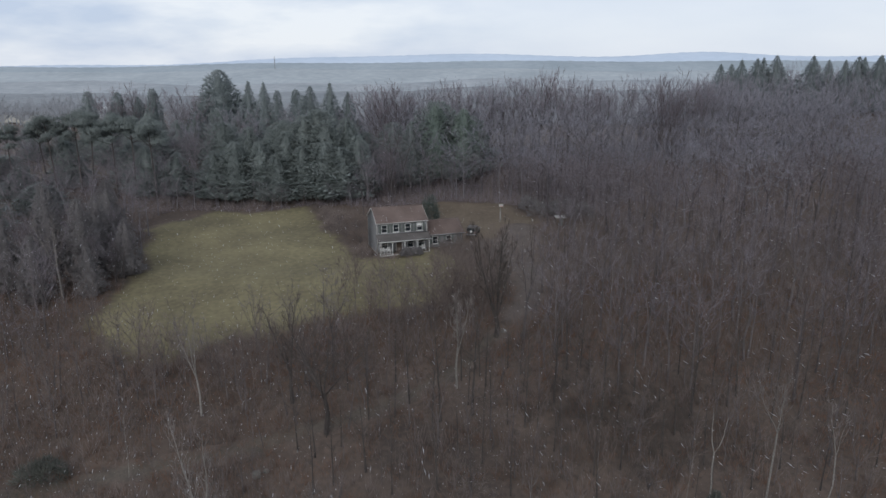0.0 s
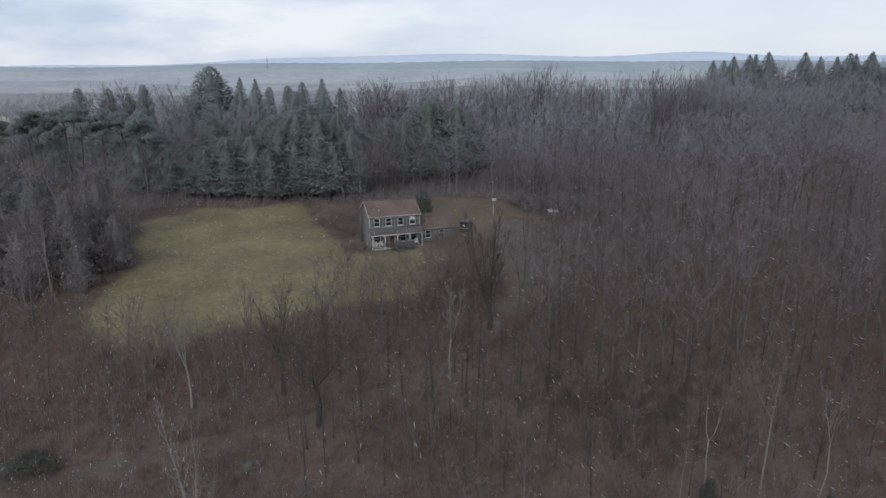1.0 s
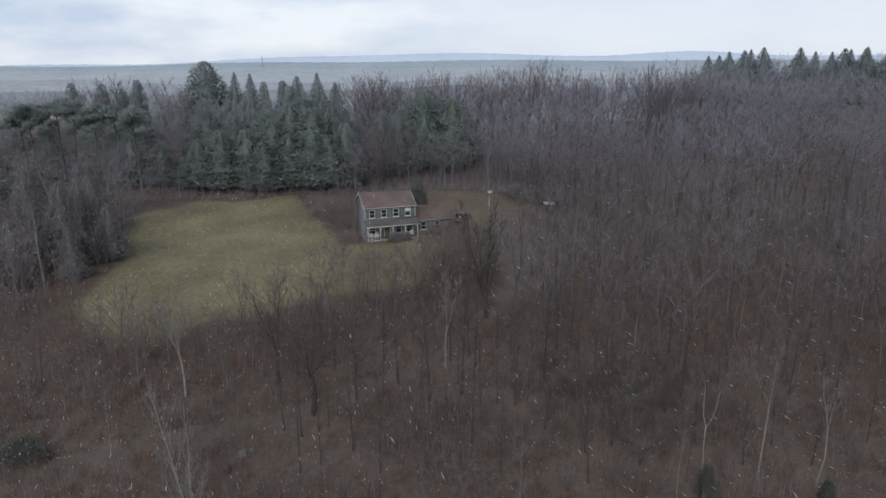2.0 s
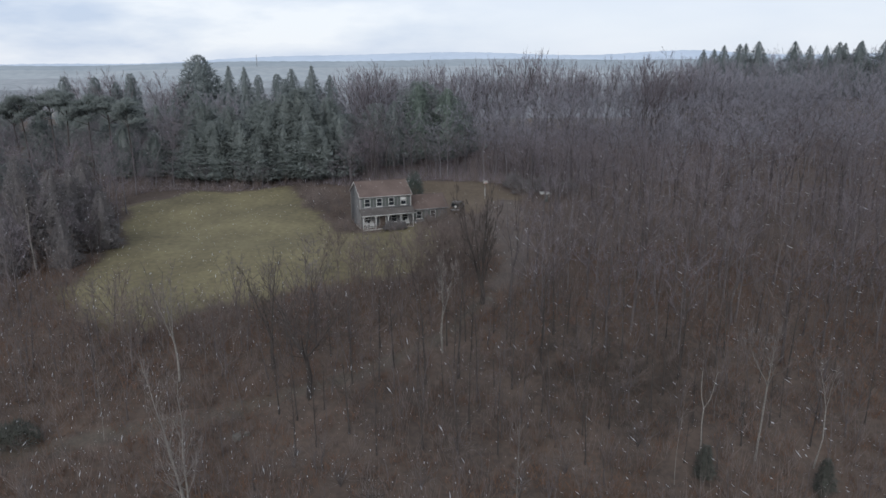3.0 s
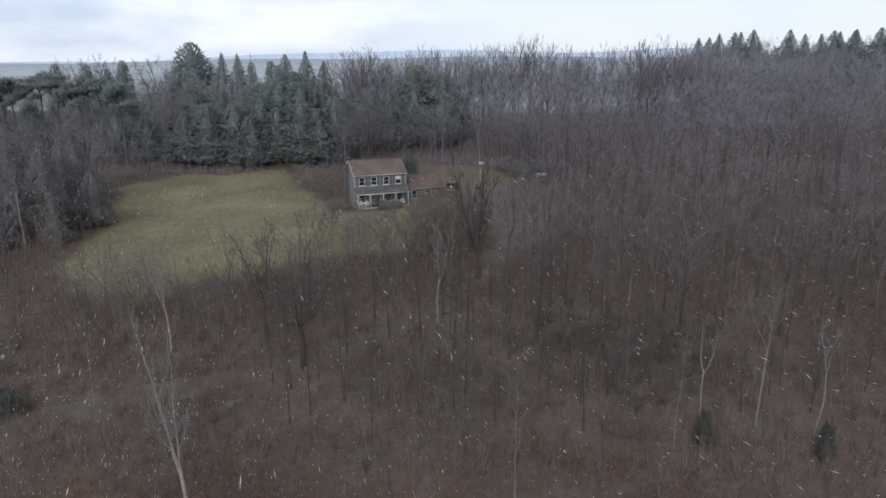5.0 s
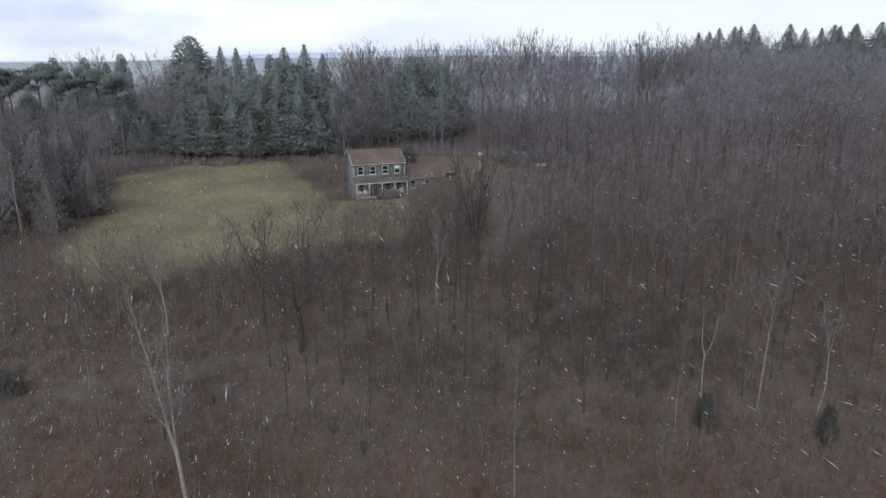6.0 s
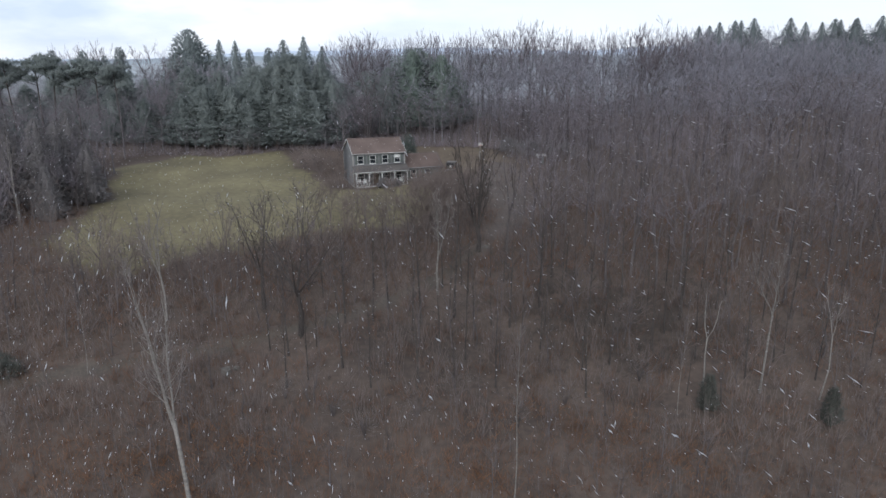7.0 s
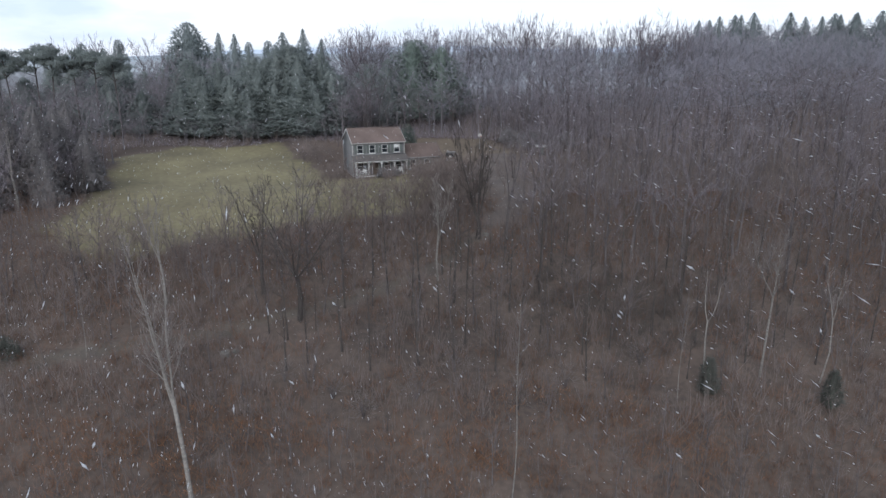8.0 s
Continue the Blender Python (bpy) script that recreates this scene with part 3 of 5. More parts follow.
def build_house():
    house = thing("house", HOUSE, "two-storey grey clapboard house with brown roof and white porch", "house")
    P = lambda name, s, m, label="": part(name, s, m, house, label, fix=True)
    s = Shape()
    s.box(0.03, 0.03, -0.8, HW - 0.03, HD - 0.03, 0.35)
    P("foundation", s, M_STONE, "grey stone foundation")
    ups = [1.25, 3.25, 5.3, 7.35]
    up_z, up_h, up_w = 3.75, 1.2, 0.85
    low = [(1.25, 0.95, 1.0, 1.35), (5.7, 0.95, 0.9, 1.35), (7.6, 0.95, 0.9, 1.35)]
    door_u = 3.75
    holes = [(u - up_w / 2, u + up_w / 2, up_z, up_z + up_h) for u in ups] + [(u - w / 2, u + w / 2, z, z + h) for u, z, w, h in low] + [(door_u - 0.48, door_u + 0.48, 0.35, 2.45)]
    s = Shape()
    clapboards(s, 0, HW, 0.35, EAVE, holes, 0.0, -1)
    clapboards(s, 0, HW, 0.35, EAVE, [], HD, 1)
    P("wall", s, M_SIDING, "grey clapboard wall")
    for u, face in ((0.0, -1), (HW, 1)):
        s = Shape()
        clapboards(s, 0.12, HD - 0.12, 0.35, EAVE, [], u, face, along="v")
        z = EAVE
        while z < RIDGE - 0.1:
            k = (RIDGE - 0.05 - z) / (RIDGE - EAVE)
            half = HD / 2 * k
            clapboards(s, HD / 2 - half, HD / 2 + half, z, min(z + 0.19, RIDGE), [], u, face, along="v")
            z += 0.19
        P("gable_wall", s, M_SIDING, "grey clapboard gable wall")
    for u in (-0.03, HW - 0.09):
        for v in (-0.045, HD - 0.075):
            s = Shape()
            s.box(u, v, 0.3, u + 0.12, v + 0.12, EAVE)
            P("corner_board", s, M_STONE, "pale grey corner board")
    over, side = 0.3, 0.14
    slope = (RIDGE - EAVE) / (HD / 2)
    ze = EAVE - over * slope + 0.10
    zr = RIDGE + 0.10
    for v0, v1 in ((-over, HD / 2), (HD + over, HD / 2)):
        s = Shape()
        shingle_slope(s, -side, HW + side, v0, ze, v1, zr)
        P("roof", s, M_SHINGLE, "brown shingle roof slope")
    s = Shape()
    s.box(-side, HD / 2 - 0.14, zr - 0.03, HW + side, HD / 2 + 0.14, zr + 0.05)
    P("ridge_cap", s, M_SHINGLE)
    s = Shape()
    s.box(-side, -over - 0.035, ze - 0.14, HW + side, -over - 0.005, ze + 0.0)
    s.box(-side, -over, ze - 0.14, HW + side, 0.0, ze - 0.11)
    P("fascia", s, M_WHITE, "white eave board")
    s = Shape()
    s.tube([(-side, -over - 0.09, ze - 0.03), (HW + side, -over - 0.09, ze - 0.07)], [0.06, 0.06], 6)
    P("gutter", s, M_STONE, "pale grey gutter")
    for u in (-side - 0.03, HW + side):
        for v0, v1 in ((-over, HD / 2), (HD + over, HD / 2)):
            s = Shape()
            slab(s, u, u + 0.03, v0, ze + 0.02, v1, zr + 0.02, 0.14)
            P("rake_board", s, M_WHITE, "white gable rake board")
    for i, u in enumerate(ups):
        window(house, u, up_z, up_w, up_h, 0.0, curtain=i == 3)
    for u, z, w, h in low:
        window(house, u, z, w, h, 0.0, shutters=False)
    door = new("door")
    door.parent = house
    door.location = (door_u, 0, 0.35)
    box_part("door_leaf", (-0.46, 0.0, 0.0, 0.46, 0.05, 2.05), M_DARKWOOD, door, "dark wooden front door", 0.01)
    s = Shape()
    for x in (-0.58, 0.48):
        s.box(x, -0.05, 0, x + 0.1, 0.05, 2.15)
    s.box(-0.48, -0.05, 2.05, 0.48, 0.05, 2.15)
    part("door_frame", s, M_WHITE, door, "white door frame", fix=True)
    part("door_knob", sphere_shape(0.04, (0.38, -0.06, 1.0)), M_STEEL, door, "metal knob")
    # porch
    PD = 1.55
    porch = new("porch")
    porch.parent = house
    s = Shape()
    for k in range(31):
        s.box(k * HW / 31 + 0.005, -PD - 0.1, 0.30, (k + 1) * HW / 31 - 0.005, -0.03, 0.36)
    part("deck", s, M_DARKWOOD, porch, "dark porch boards", fix=True)
    s = Shape()
    s.box(0, -PD - 0.13, 0.06, HW, -PD - 0.10, 0.37)
    part("skirt", s, M_STONE, porch, "grey porch skirt board", fix=True)
    for k in range(5):
        u = 0.12 + k * (HW - 0.24) / 4
        s = Shape()
        s.box(u - 0.055, -PD - 0.055, 0.36, u + 0.055, -PD + 0.055, 2.36)
        s.box(u - 0.10, -PD - 0.10, 0.36, u + 0.10, -PD + 0.10, 0.50)
        s.box(u - 0.10, -PD - 0.10, 2.26, u + 0.10, -PD + 0.10, 2.36)
        part("post", s, M_WHITE, porch, "white square post", fix=True)
        for sg in (-1, 1):
            if 0 < u + sg * 0.5 < HW:
                s = Shape()
                s.prism([(u + sg * 0.056, 2.08), (u + sg * 0.056, 2.359), (u + sg * 0.32, 2.359), (u + sg * 0.27, 2.30), (u + sg * 0.13, 2.22)], -PD - 0.03, -PD + 0.03)
                part("post_bracket", s, M_WHITE, porch, "white knee bracket", fix=True)
    s = Shape()
    s.box(-0.05, -PD - 0.08, 2.36, HW + 0.05, -PD + 0.08, 2.50)
    part("beam", s, M_WHITE, porch, "white porch beam", fix=True)
    s = Shape()
    shingle_slope(s, -0.2, HW + 0.2, -PD - 0.35, 2.60, -0.03, 3.42, 0.25)
    part("porch_roof", s, M_SHINGLE_D, porch, "dark porch shingles", fix=True)
    s = Shape()
    s.box(-0.2, -PD - 0.385, 2.53, HW + 0.2, -PD - 0.352, 2.61)
    part("porch_fascia", s, M_WHITE, porch, "white porch fascia", fix=True)
    for u0, u1 in ((0.2, 2.3),):
        s = Shape()
        s.box(u0, -PD - 0.02, 1.15, u1, -PD + 0.03, 1.21)
        s.box(u0, -PD - 0.02, 0.5, u1, -PD + 0.03, 0.55)
        n = int((u1 - u0) / 0.14)
        for i in range(n):
            x = u0 + (i + 0.5) * (u1 - u0) / n
            s.box(x - 0.015, -PD - 0.01, 0.55, x + 0.015, -PD + 0.02, 1.15)
        part("railing", s, M_WHITE, porch, "white baluster railing", fix=True)
    # low wing
    W0, W1, V0, V1, WE, WR = HW + 0.02, HW + 6.7, 0.8, 6.3, 2.75, 4.5
    wing = new("wing")
    wing.parent = house
    s = Shape()
    s.box(W0, V0 + 0.03, -0.8, W1 - 0.03, V1 - 0.03, 0.3)
    part("foundation", s, M_STONE, wing, fix=True)
    wins = [(HW + 1.7, 0.95, 0.85, 1.2), (HW + 4.15, 0.95, 0.85, 1.2)]
    s = Shape()
    clapboards(s, W0, W1, 0.3, WE, [(u - w / 2, u + w / 2, z, z + h) for u, z, w, h in wins], V0, -1)
    clapboards(s, W0, W1, 0.3, WE, [], V1, 1)
    clapboards(s, V0 + 0.12, V1 - 0.12, 0.3, WE, [], W1, 1, along="v")
    z = WE
    while z < WR - 0.1:
        half = (V1 - V0) / 2 * (WR - 0.05 - z) / (WR - WE)
        clapboards(s, (V0 + V1) / 2 - half, (V0 + V1) / 2 + half, z, min(z + 0.19, WR), [], W1, 1, along="v")
        z += 0.19
    part("wall", s, M_SIDING, wing, "grey clapboard wing wall", fix=True)
    sl = (WR - WE) / ((V1 - V0) / 2)
    we, wr = WE - 0.35 * sl + 0.08, WR + 0.08
    for v0 in (V0 - 0.35, V1 + 0.35):
        s = Shape()
        shingle_slope(s, W0, W1 + 0.25, v0, we, (V0 + V1) / 2, wr)
        part("roof", s, M_SHINGLE, wing, "brown shingle wing roof", fix=True)
    s = Shape()
    s.box(W0, V0 - 0.385, we - 0.18, W1 + 0.25, V0 - 0.352, we + 0.0)
    part("fascia", s, M_SIDING, wing, "grey eave board", fix=True)
    for u, z, w, h in wins:
        wn = window(wing, u, z, w, h, V0)
    return house


def sphere_shape(r, c=(0, 0, 0), squash=1.0, seg=10, ring=6):
    bm = bmesh.new()
    bmesh.ops.create_uvsphere(bm, u_segments=seg, v_segments=ring, radius=r)
    bmesh.ops.triangulate(bm, faces=bm.faces[:])
    s = Shape()
    s.add([(v.co.x + c[0], v.co.y + c[1], v.co.z * squash + c[2]) for v in bm.verts], [[v.index for v in f.verts] for f in bm.faces])
    bm.free()
    return s


build_house()


# ======== trees ========
def arc(p, d, length, lift, n):
    """Points along a branch that bends upward (lift > 0) or droops."""
    pts, p, d = [np.array(p, float)], np.array(p, float), np.array(d, float)
    for _ in range(n):
        d = d + np.array([0, 0, lift / n])
        d /= np.linalg.norm(d)
        p = p + d * length / n
        pts.append(p)
    return np.array(pts)


def fork_tree(seed, h, spread, r0, stems=1, part_at=0.3, fan=0.4, limbs=14, levels=3, first=0.3, angle=0.6, ratio=0.68, up=0.3, thin=0.010, lean=None, lo=False, kids=2.4, weep=0.0):
    """A leafless tree that forks and forks again: (trunk, stems and limbs; crown of branches down to twigs).
    stems: how many the trunk parts into at part_at of its height, fanning out; limbs leave the stems from `first` upward."""
    r = np.random.RandomState(seed)
    tubes, pieces = [], []
    lean = r.randn(2) * 0.03 if lean is None else np.array(lean)
    n, sides = (3, 4) if lo else (7, 6)
    paths = []
    if stems == 1:
        zs = np.linspace(0, 1, n + 1)
        wig = np.cumsum(r.randn(n + 1, 2) * 0.010 * h * 2 / n, axis=0)
        wig[0] = 0
        path = np.concatenate([wig + zs[:, None] * h * lean, (zs * h * 0.96)[:, None]], 1)
        path[0, 2] = -0.6
        rad = np.maximum(r0 * (1 - 0.92 * zs) ** 0.9, 0.012)
        rad[0] *= 1.3
        tubes.append((path, rad))
        paths.append((path, rad, 0))
    else:
        top = np.array([lean[0] * h * part_at, lean[1] * h * part_at, h * part_at])
        bole = np.array([[0, 0, -0.6], top * 0.5 + np.append(r.randn(2) * 0.01 * h, 0), top])
        tubes.append((bole, np.array([r0 * 1.3, r0, r0 * 0.86])))
        for k in range(stems):
            az = 6.283 * (k + 0.6 * r.rand()) / stems
            out = fan * (0.55 + 0.7 * r.rand()) * (0.3 if k == 0 and stems > 2 else 1.0)
            d = np.array([math.cos(az) * math.sin(out), math.sin(az) * math.sin(out), math.cos(out)])
            path = arc(top - np.array([0, 0, 0.06 * h * r.rand() * (k > 0)]), d, (1 - part_at) * h * (0.78 + 0.22 * r.rand()), 0.35 * math.sin(out), n)
            path[1:] += np.cumsum(r.randn(n, 3) * 0.013 * h * 2 / n, axis=0)
            q = r0 * (0.82 / stems ** 0.4)
            rad = np.maximum(q * (1 - 0.9 * np.linspace(0, 1, n + 1)) ** 0.9, 0.012)
            tubes.append((path, rad))
            paths.append((path, rad, k))
    P, D, L, R = [], [], [], []
    per = max(limbs // stems, 3)
    for path, rad, k in paths:
        for i in range(per):
            q = first + (0.985 - first) * (i + r.rand()) / per
            j = min(int(q * n), n - 1)
            f = q * n - j
            t = path[j + 1] - path[j]
            t = t / np.linalg.norm(t)
            az = i * 2.4 + r.rand() * 1.3 + k
            side = np.array([math.cos(az), math.sin(az), 0.0])
            a = angle * (0.8 + 0.55 * r.rand()) * (1.15 - 0.35 * q)
            w = (q - first) / (1 - first)
            grow = (0.5 + 0.5 * math.sin(math.pi * min(1.0, 0.2 + 0.7 * w))) if stems == 1 else (1.0 - 0.45 * w) * 0.8
            P.append(path[j] + (path[j + 1] - path[j]) * f)
            D.append(t * math.cos(a) + side * math.sin(a))
            L.append(spread * 0.62 * grow * (0.7 + 0.5 * r.rand()))
            R.append((rad[j] + (rad[j + 1] - rad[j]) * f) * 0.5)
    P, D, L, R = np.array(P), np.array(D), np.array(L), np.maximum(np.array(R), thin)
    for level in range(levels + 1):
        D = D / (np.linalg.norm(D, axis=1)[:, None] + 1e-9)
        E = P + D * L[:, None]
        r1 = np.maximum(R * 0.62, thin)
        pieces.append((level, P, E, np.maximum(R, thin), r1))
        if level == levels:
            break
        m = len(P)
        who = np.concatenate([np.arange(m), r.randint(m, size=int(m * (kids - 1)))])
        goes = np.arange(len(who)) < m
        at = np.where(goes, 1.0, 0.3 + 0.65 * r.rand(len(who)))
        turn = r.randn(len(who), 3) * np.where(goes, 0.18, angle)[:, None] + np.array([0, 0, up - weep * level])
        P, D = P[who] + (E - P)[who] * at[:, None], D[who] + turn
        L = L[who] * ratio * np.where(goes, 1.0, 0.85) * (0.75 + 0.5 * r.rand(len(who)))
        R = r1[who] * np.where(goes, 1.0, 0.8)
    # bring the whole skeleton to its height and spread, then clothe it
    allv = np.concatenate([p for p, _ in tubes] + [q[2] for q in pieces])
    fz = h / allv[:, 2].max()
    straight = lambda p: np.clip(p[:, 2:3] / h, 0, part_at if stems > 1 else 1) * h * lean
    fx = min(max(spread / np.percentile(np.hypot(*(allv[:, :2] - straight(allv)).T), 95), 0.45), 1.9)

    def fit(p):
        c = straight(p)
        return np.concatenate([c + (p[:, :2] - c) * (1 + (fx - 1) * np.clip(p[:, 2:3] / (0.25 * h), 0, 1)), p[:, 2:3] * fz], 1)

    wood, crown = Shape(), Shape()
    for path, rad in tubes:
        wood.tube(fit(path), rad, sides)
    for level, P, E, R, r1 in pieces:
        P, E = fit(P), fit(E)
        if level == levels:
            crown.spikes(P, E, R)
        elif lo and level:
            crown.spikes(P, P + (E - P) * 1.15, R)
        else:
            (wood if level == 0 else crown).frusta(P, E, R, r1)
    return wood, crown


def conifer(seed, h, R, tip=0.7, start=0.06, tiers=16, step=0.16, lump=0.15, n=1300, slope=-0.15, length=0.7, needle=0.13, stray=0.5):
    """A dense evergreen: a lumpy tiered body clothed all over in short sprays that point outward by `slope`."""
    r = np.random.RandomState(seed)
    wood, crown = Shape(), Shape()
    wood.tube([(0, 0, -0.5), (0, 0, h * 0.5), (0, 0, h * 0.97)], [0.012 * h + 0.05, 0.008 * h, 0.02], 6)
    ph = r.rand(4) * 6.28

    def girth(k, a):
        swell = 0.4 * np.sin(3 * a + 5 * k * tiers / 8 + ph[0]) + 0.35 * np.sin(5 * a - 9 * k * tiers / 8 + ph[1]) + 0.4 * np.sin(2 * a + 23 * k + ph[2])
        saw = 1 - ((k * tiers + 0.25 * np.sin(2 * a + ph[3])) % 1.0)
        foot = np.clip((k - start) * 5 + 0.55, 0, 1)
        return R * np.clip(1 - k, 0, 1) ** tip * foot * (1 - step + step * 1.6 * saw) * (1 + lump * swell) + 0.06

    rings, turns = 18, 9
    zs, az = np.linspace(start, 0.93, rings), np.linspace(0, 6.283, turns, endpoint=False)
    K, A = np.meshgrid(zs, az, indexing="ij")
    Q = girth(K, A) * (0.36 + 0.26 * r.rand(rings, turns)) * (1 - 0.55 * K ** 3)
    v = np.stack([Q * np.cos(A), Q * np.sin(A), K * h], -1)
    t = []
    for i in range(rings - 1):
        for j in range(turns):
            p, q = i * turns + j, i * turns + (j + 1) % turns
            t += [(p, q, q + turns), (p, q + turns, p + turns)]
    crown.add(v, t)
    k = start + (0.99 - start) * r.rand(n) ** 1.15
    a = 6.283 * r.rand(n)
    g = girth(k, a)
    q = g * (0.46 + 0.44 * r.rand(n) ** 0.7)
    p = np.stack([q * np.cos(a), q * np.sin(a), k * h], 1)
    d = np.stack([np.cos(a), np.sin(a), slope + (0.9 - slope) * k ** 3], 1) + r.randn(n, 3) * stray
    d /= np.linalg.norm(d, axis=1)[:, None]
    size = 0.6 + 0.6 * r.rand(n)
    crown.spikes(p, p + d * ((0.20 * g + 0.45 * length) * size)[:, None], (0.034 * g + 0.7 * needle) * size, 0.5)
    crown.spikes([(0, 0, h * 0.92)], [(0, 0, h * 1.025)], 0.012 * h)
    return wood, crown


def flat_pine(seed, h, R):
    """An old pine: a bare trunk, limbs that sweep out near the top and flat pads of needles on them."""
    r = np.random.RandomState(seed)
    wood, crown = Shape(), Shape()
    bend = r.randn(2) * 0.035 * h
    trunk = np.array([(0, 0, -0.5), (bend[0] * 0.3, bend[1] * 0.3, 0.35 * h), (bend[0], bend[1], 0.68 * h), (bend[0] * 1.3, bend[1] * 1.3, 0.94 * h)])
    wood.tube(trunk, [0.013 * h, 0.010 * h, 0.007 * h, 0.05], 7)
    pads = [(trunk[3] + np.array([0, 0, 0.01 * h]), R * 0.34)]
    for i in range(11):
        k = 0.66 + 0.27 * (i + r.rand()) / 11
        a = i * 2.4 + r.rand()
        foot = np.array([np.interp(k, [0.35, 0.68, 0.94], trunk[1:, c]) for c in (0, 1)] + [k * h])
        reach = R * (1.05 - 0.65 * (k - 0.66) / 0.27) * r.uniform(0.65, 1.1)
        limb = arc(foot, (math.cos(a), math.sin(a), 0.2 + 0.9 * r.rand()), reach, 0.15, 4)
        wood.tube(limb, [0.09, 0.075, 0.06, 0.045, 0.02], 5)
        pads += [(limb[-1], R * r.uniform(0.24, 0.36)), (limb[3] + r.randn(3) * 0.4, R * r.uniform(0.18, 0.28))]
    for c, q in pads:
        n = 110
        a, u = r.rand(n) * 6.28, r.rand(n) ** 0.5
        p = c + np.stack([q * u * np.cos(a), q * u * np.sin(a), 1.1 * q * (r.rand(n) - 0.4) * (1.2 - u)], 1)
        d = np.stack([np.cos(a) * u, np.sin(a) * u, 0.25 + 0.5 * r.rand(n)], 1) + r.randn(n, 3) * 0.6
        d /= np.linalg.norm(d, axis=1)[:, None]
        crown.spikes(p, p + d * (0.5 + 0.4 * r.rand(n))[:, None], 0.11, 0.5)
    return wood, crown


def forked_birch():
    """A slim white trunk that forks at half its height into a straight prong and a shorter bent one."""
    r = np.random.RandomState(104)
    wood, crown = Shape(), Shape()
    wood.tube([(0, 0, -0.6), (0.05, 0, 1.5), (-0.06, 0, 3.2), (0.0, 0, 4.9)], [0.085, 0.072, 0.062, 0.055], 7)
    a = np.array([(0, 0, 4.8), (-0.28, 0.05, 5.9), (-0.42, 0, 7.2), (-0.36, 0.1, 8.4), (-0.42, 0.1, 9.5)])
    b = np.array([(0, 0, 4.8), (0.42, -0.05, 5.6), (0.72, 0, 6.6), (0.86, 0.1, 7.6), (1.0, 0.1, 8.3)])
    for prong, q in ((a, 0.05), (b, 0.046)):
        first = wood.n
        wood.tube(prong, [q, q * 0.87, q * 0.68, q * 0.45, 0.012], 6)
        wood.join(21, first, first + 1)
    B, E = [], []
    for path in (a, b):
        for i in range(16):
            q = r.uniform(1.2, len(path) - 1.01)
            p = path[int(q)] + (path[int(q) + 1] - path[int(q)]) * (q % 1)
            d = r.randn(3) * np.array([0.7, 0.7, 0.3]) + np.array([0, 0, 0.7])
            B.append(p)
            E.append(p + d / np.linalg.norm(d) * r.uniform(0.3, 0.9))
    crown.spikes(B, E, 0.01)
    return wood, crown


PROTO = {}


def plant(key, make, x, y, size, turn, name, label, group, bark, leaf, tag="tree", sx=1.0, crown_label="", sink=0.05):
    """Sets a tree of a kind down on the land; the first of a kind is built, the rest share its meshes."""
    m = Matrix.Translation((x, y, float(land(x, y)) - sink)) @ Matrix.Rotation(turn, 4, "Z") @ Matrix.Diagonal((size * sx, size * sx, size, 1))
    if key in PROTO:
        ob = PROTO[key]
        c = copy_thing(ob, Matrix.Identity(4))
        c.matrix_basis = m
        return tagged(c, label, tag, group)
    ob = thing(name, m, label, tag, group)
    wood, crown = make()
    part("trunk", wood, bark, ob, smooth=True)
    part("crown", crown, leaf, ob, crown_label)
    PROTO[key] = ob
    return ob


rng = np.random.RandomState(11)
TAKEN = []


def own(key, x, y, make, name, label, group, bark=M_BARK, leaf=M_TWIG, turn=0.0, **k):
    TAKEN.append((x, y))
    return plant(key, make, x, y, 1.0, turn, name, label, group, bark, leaf, **k)


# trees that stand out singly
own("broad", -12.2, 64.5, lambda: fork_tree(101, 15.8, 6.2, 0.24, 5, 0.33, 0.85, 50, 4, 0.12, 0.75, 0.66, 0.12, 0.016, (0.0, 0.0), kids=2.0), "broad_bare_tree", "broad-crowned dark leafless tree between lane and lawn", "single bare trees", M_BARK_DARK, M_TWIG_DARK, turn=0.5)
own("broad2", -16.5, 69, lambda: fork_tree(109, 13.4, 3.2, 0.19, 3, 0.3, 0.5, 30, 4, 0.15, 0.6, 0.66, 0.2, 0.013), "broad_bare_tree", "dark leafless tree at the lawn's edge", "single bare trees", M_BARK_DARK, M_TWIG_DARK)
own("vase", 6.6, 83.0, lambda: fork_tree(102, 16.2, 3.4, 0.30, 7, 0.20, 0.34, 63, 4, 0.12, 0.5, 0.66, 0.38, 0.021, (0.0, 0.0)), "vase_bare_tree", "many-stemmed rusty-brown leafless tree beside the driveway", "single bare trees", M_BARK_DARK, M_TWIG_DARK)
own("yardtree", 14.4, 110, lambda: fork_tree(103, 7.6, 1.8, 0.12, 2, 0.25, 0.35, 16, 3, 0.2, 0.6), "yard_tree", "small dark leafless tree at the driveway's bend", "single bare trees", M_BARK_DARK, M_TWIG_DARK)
own("fork", 24.9, 57.3, forked_birch, "forked_birch", "slim white forked birch in the brush", "pale birches", M_PALE, M_PALE_TWIG)
own("paleR", 29.8, 56.6, lambda: fork_tree(105, 14.4, 2.7, 0.085, 3, 0.60, 0.50, 24, 4, 0.2, 0.45, 0.7, 0.3, 0.009, (0.05, 0.02)), "pale_birch", "tall pale birch with a fan of white twigs", "pale birches", M_PALE, M_PALE_TWIG)
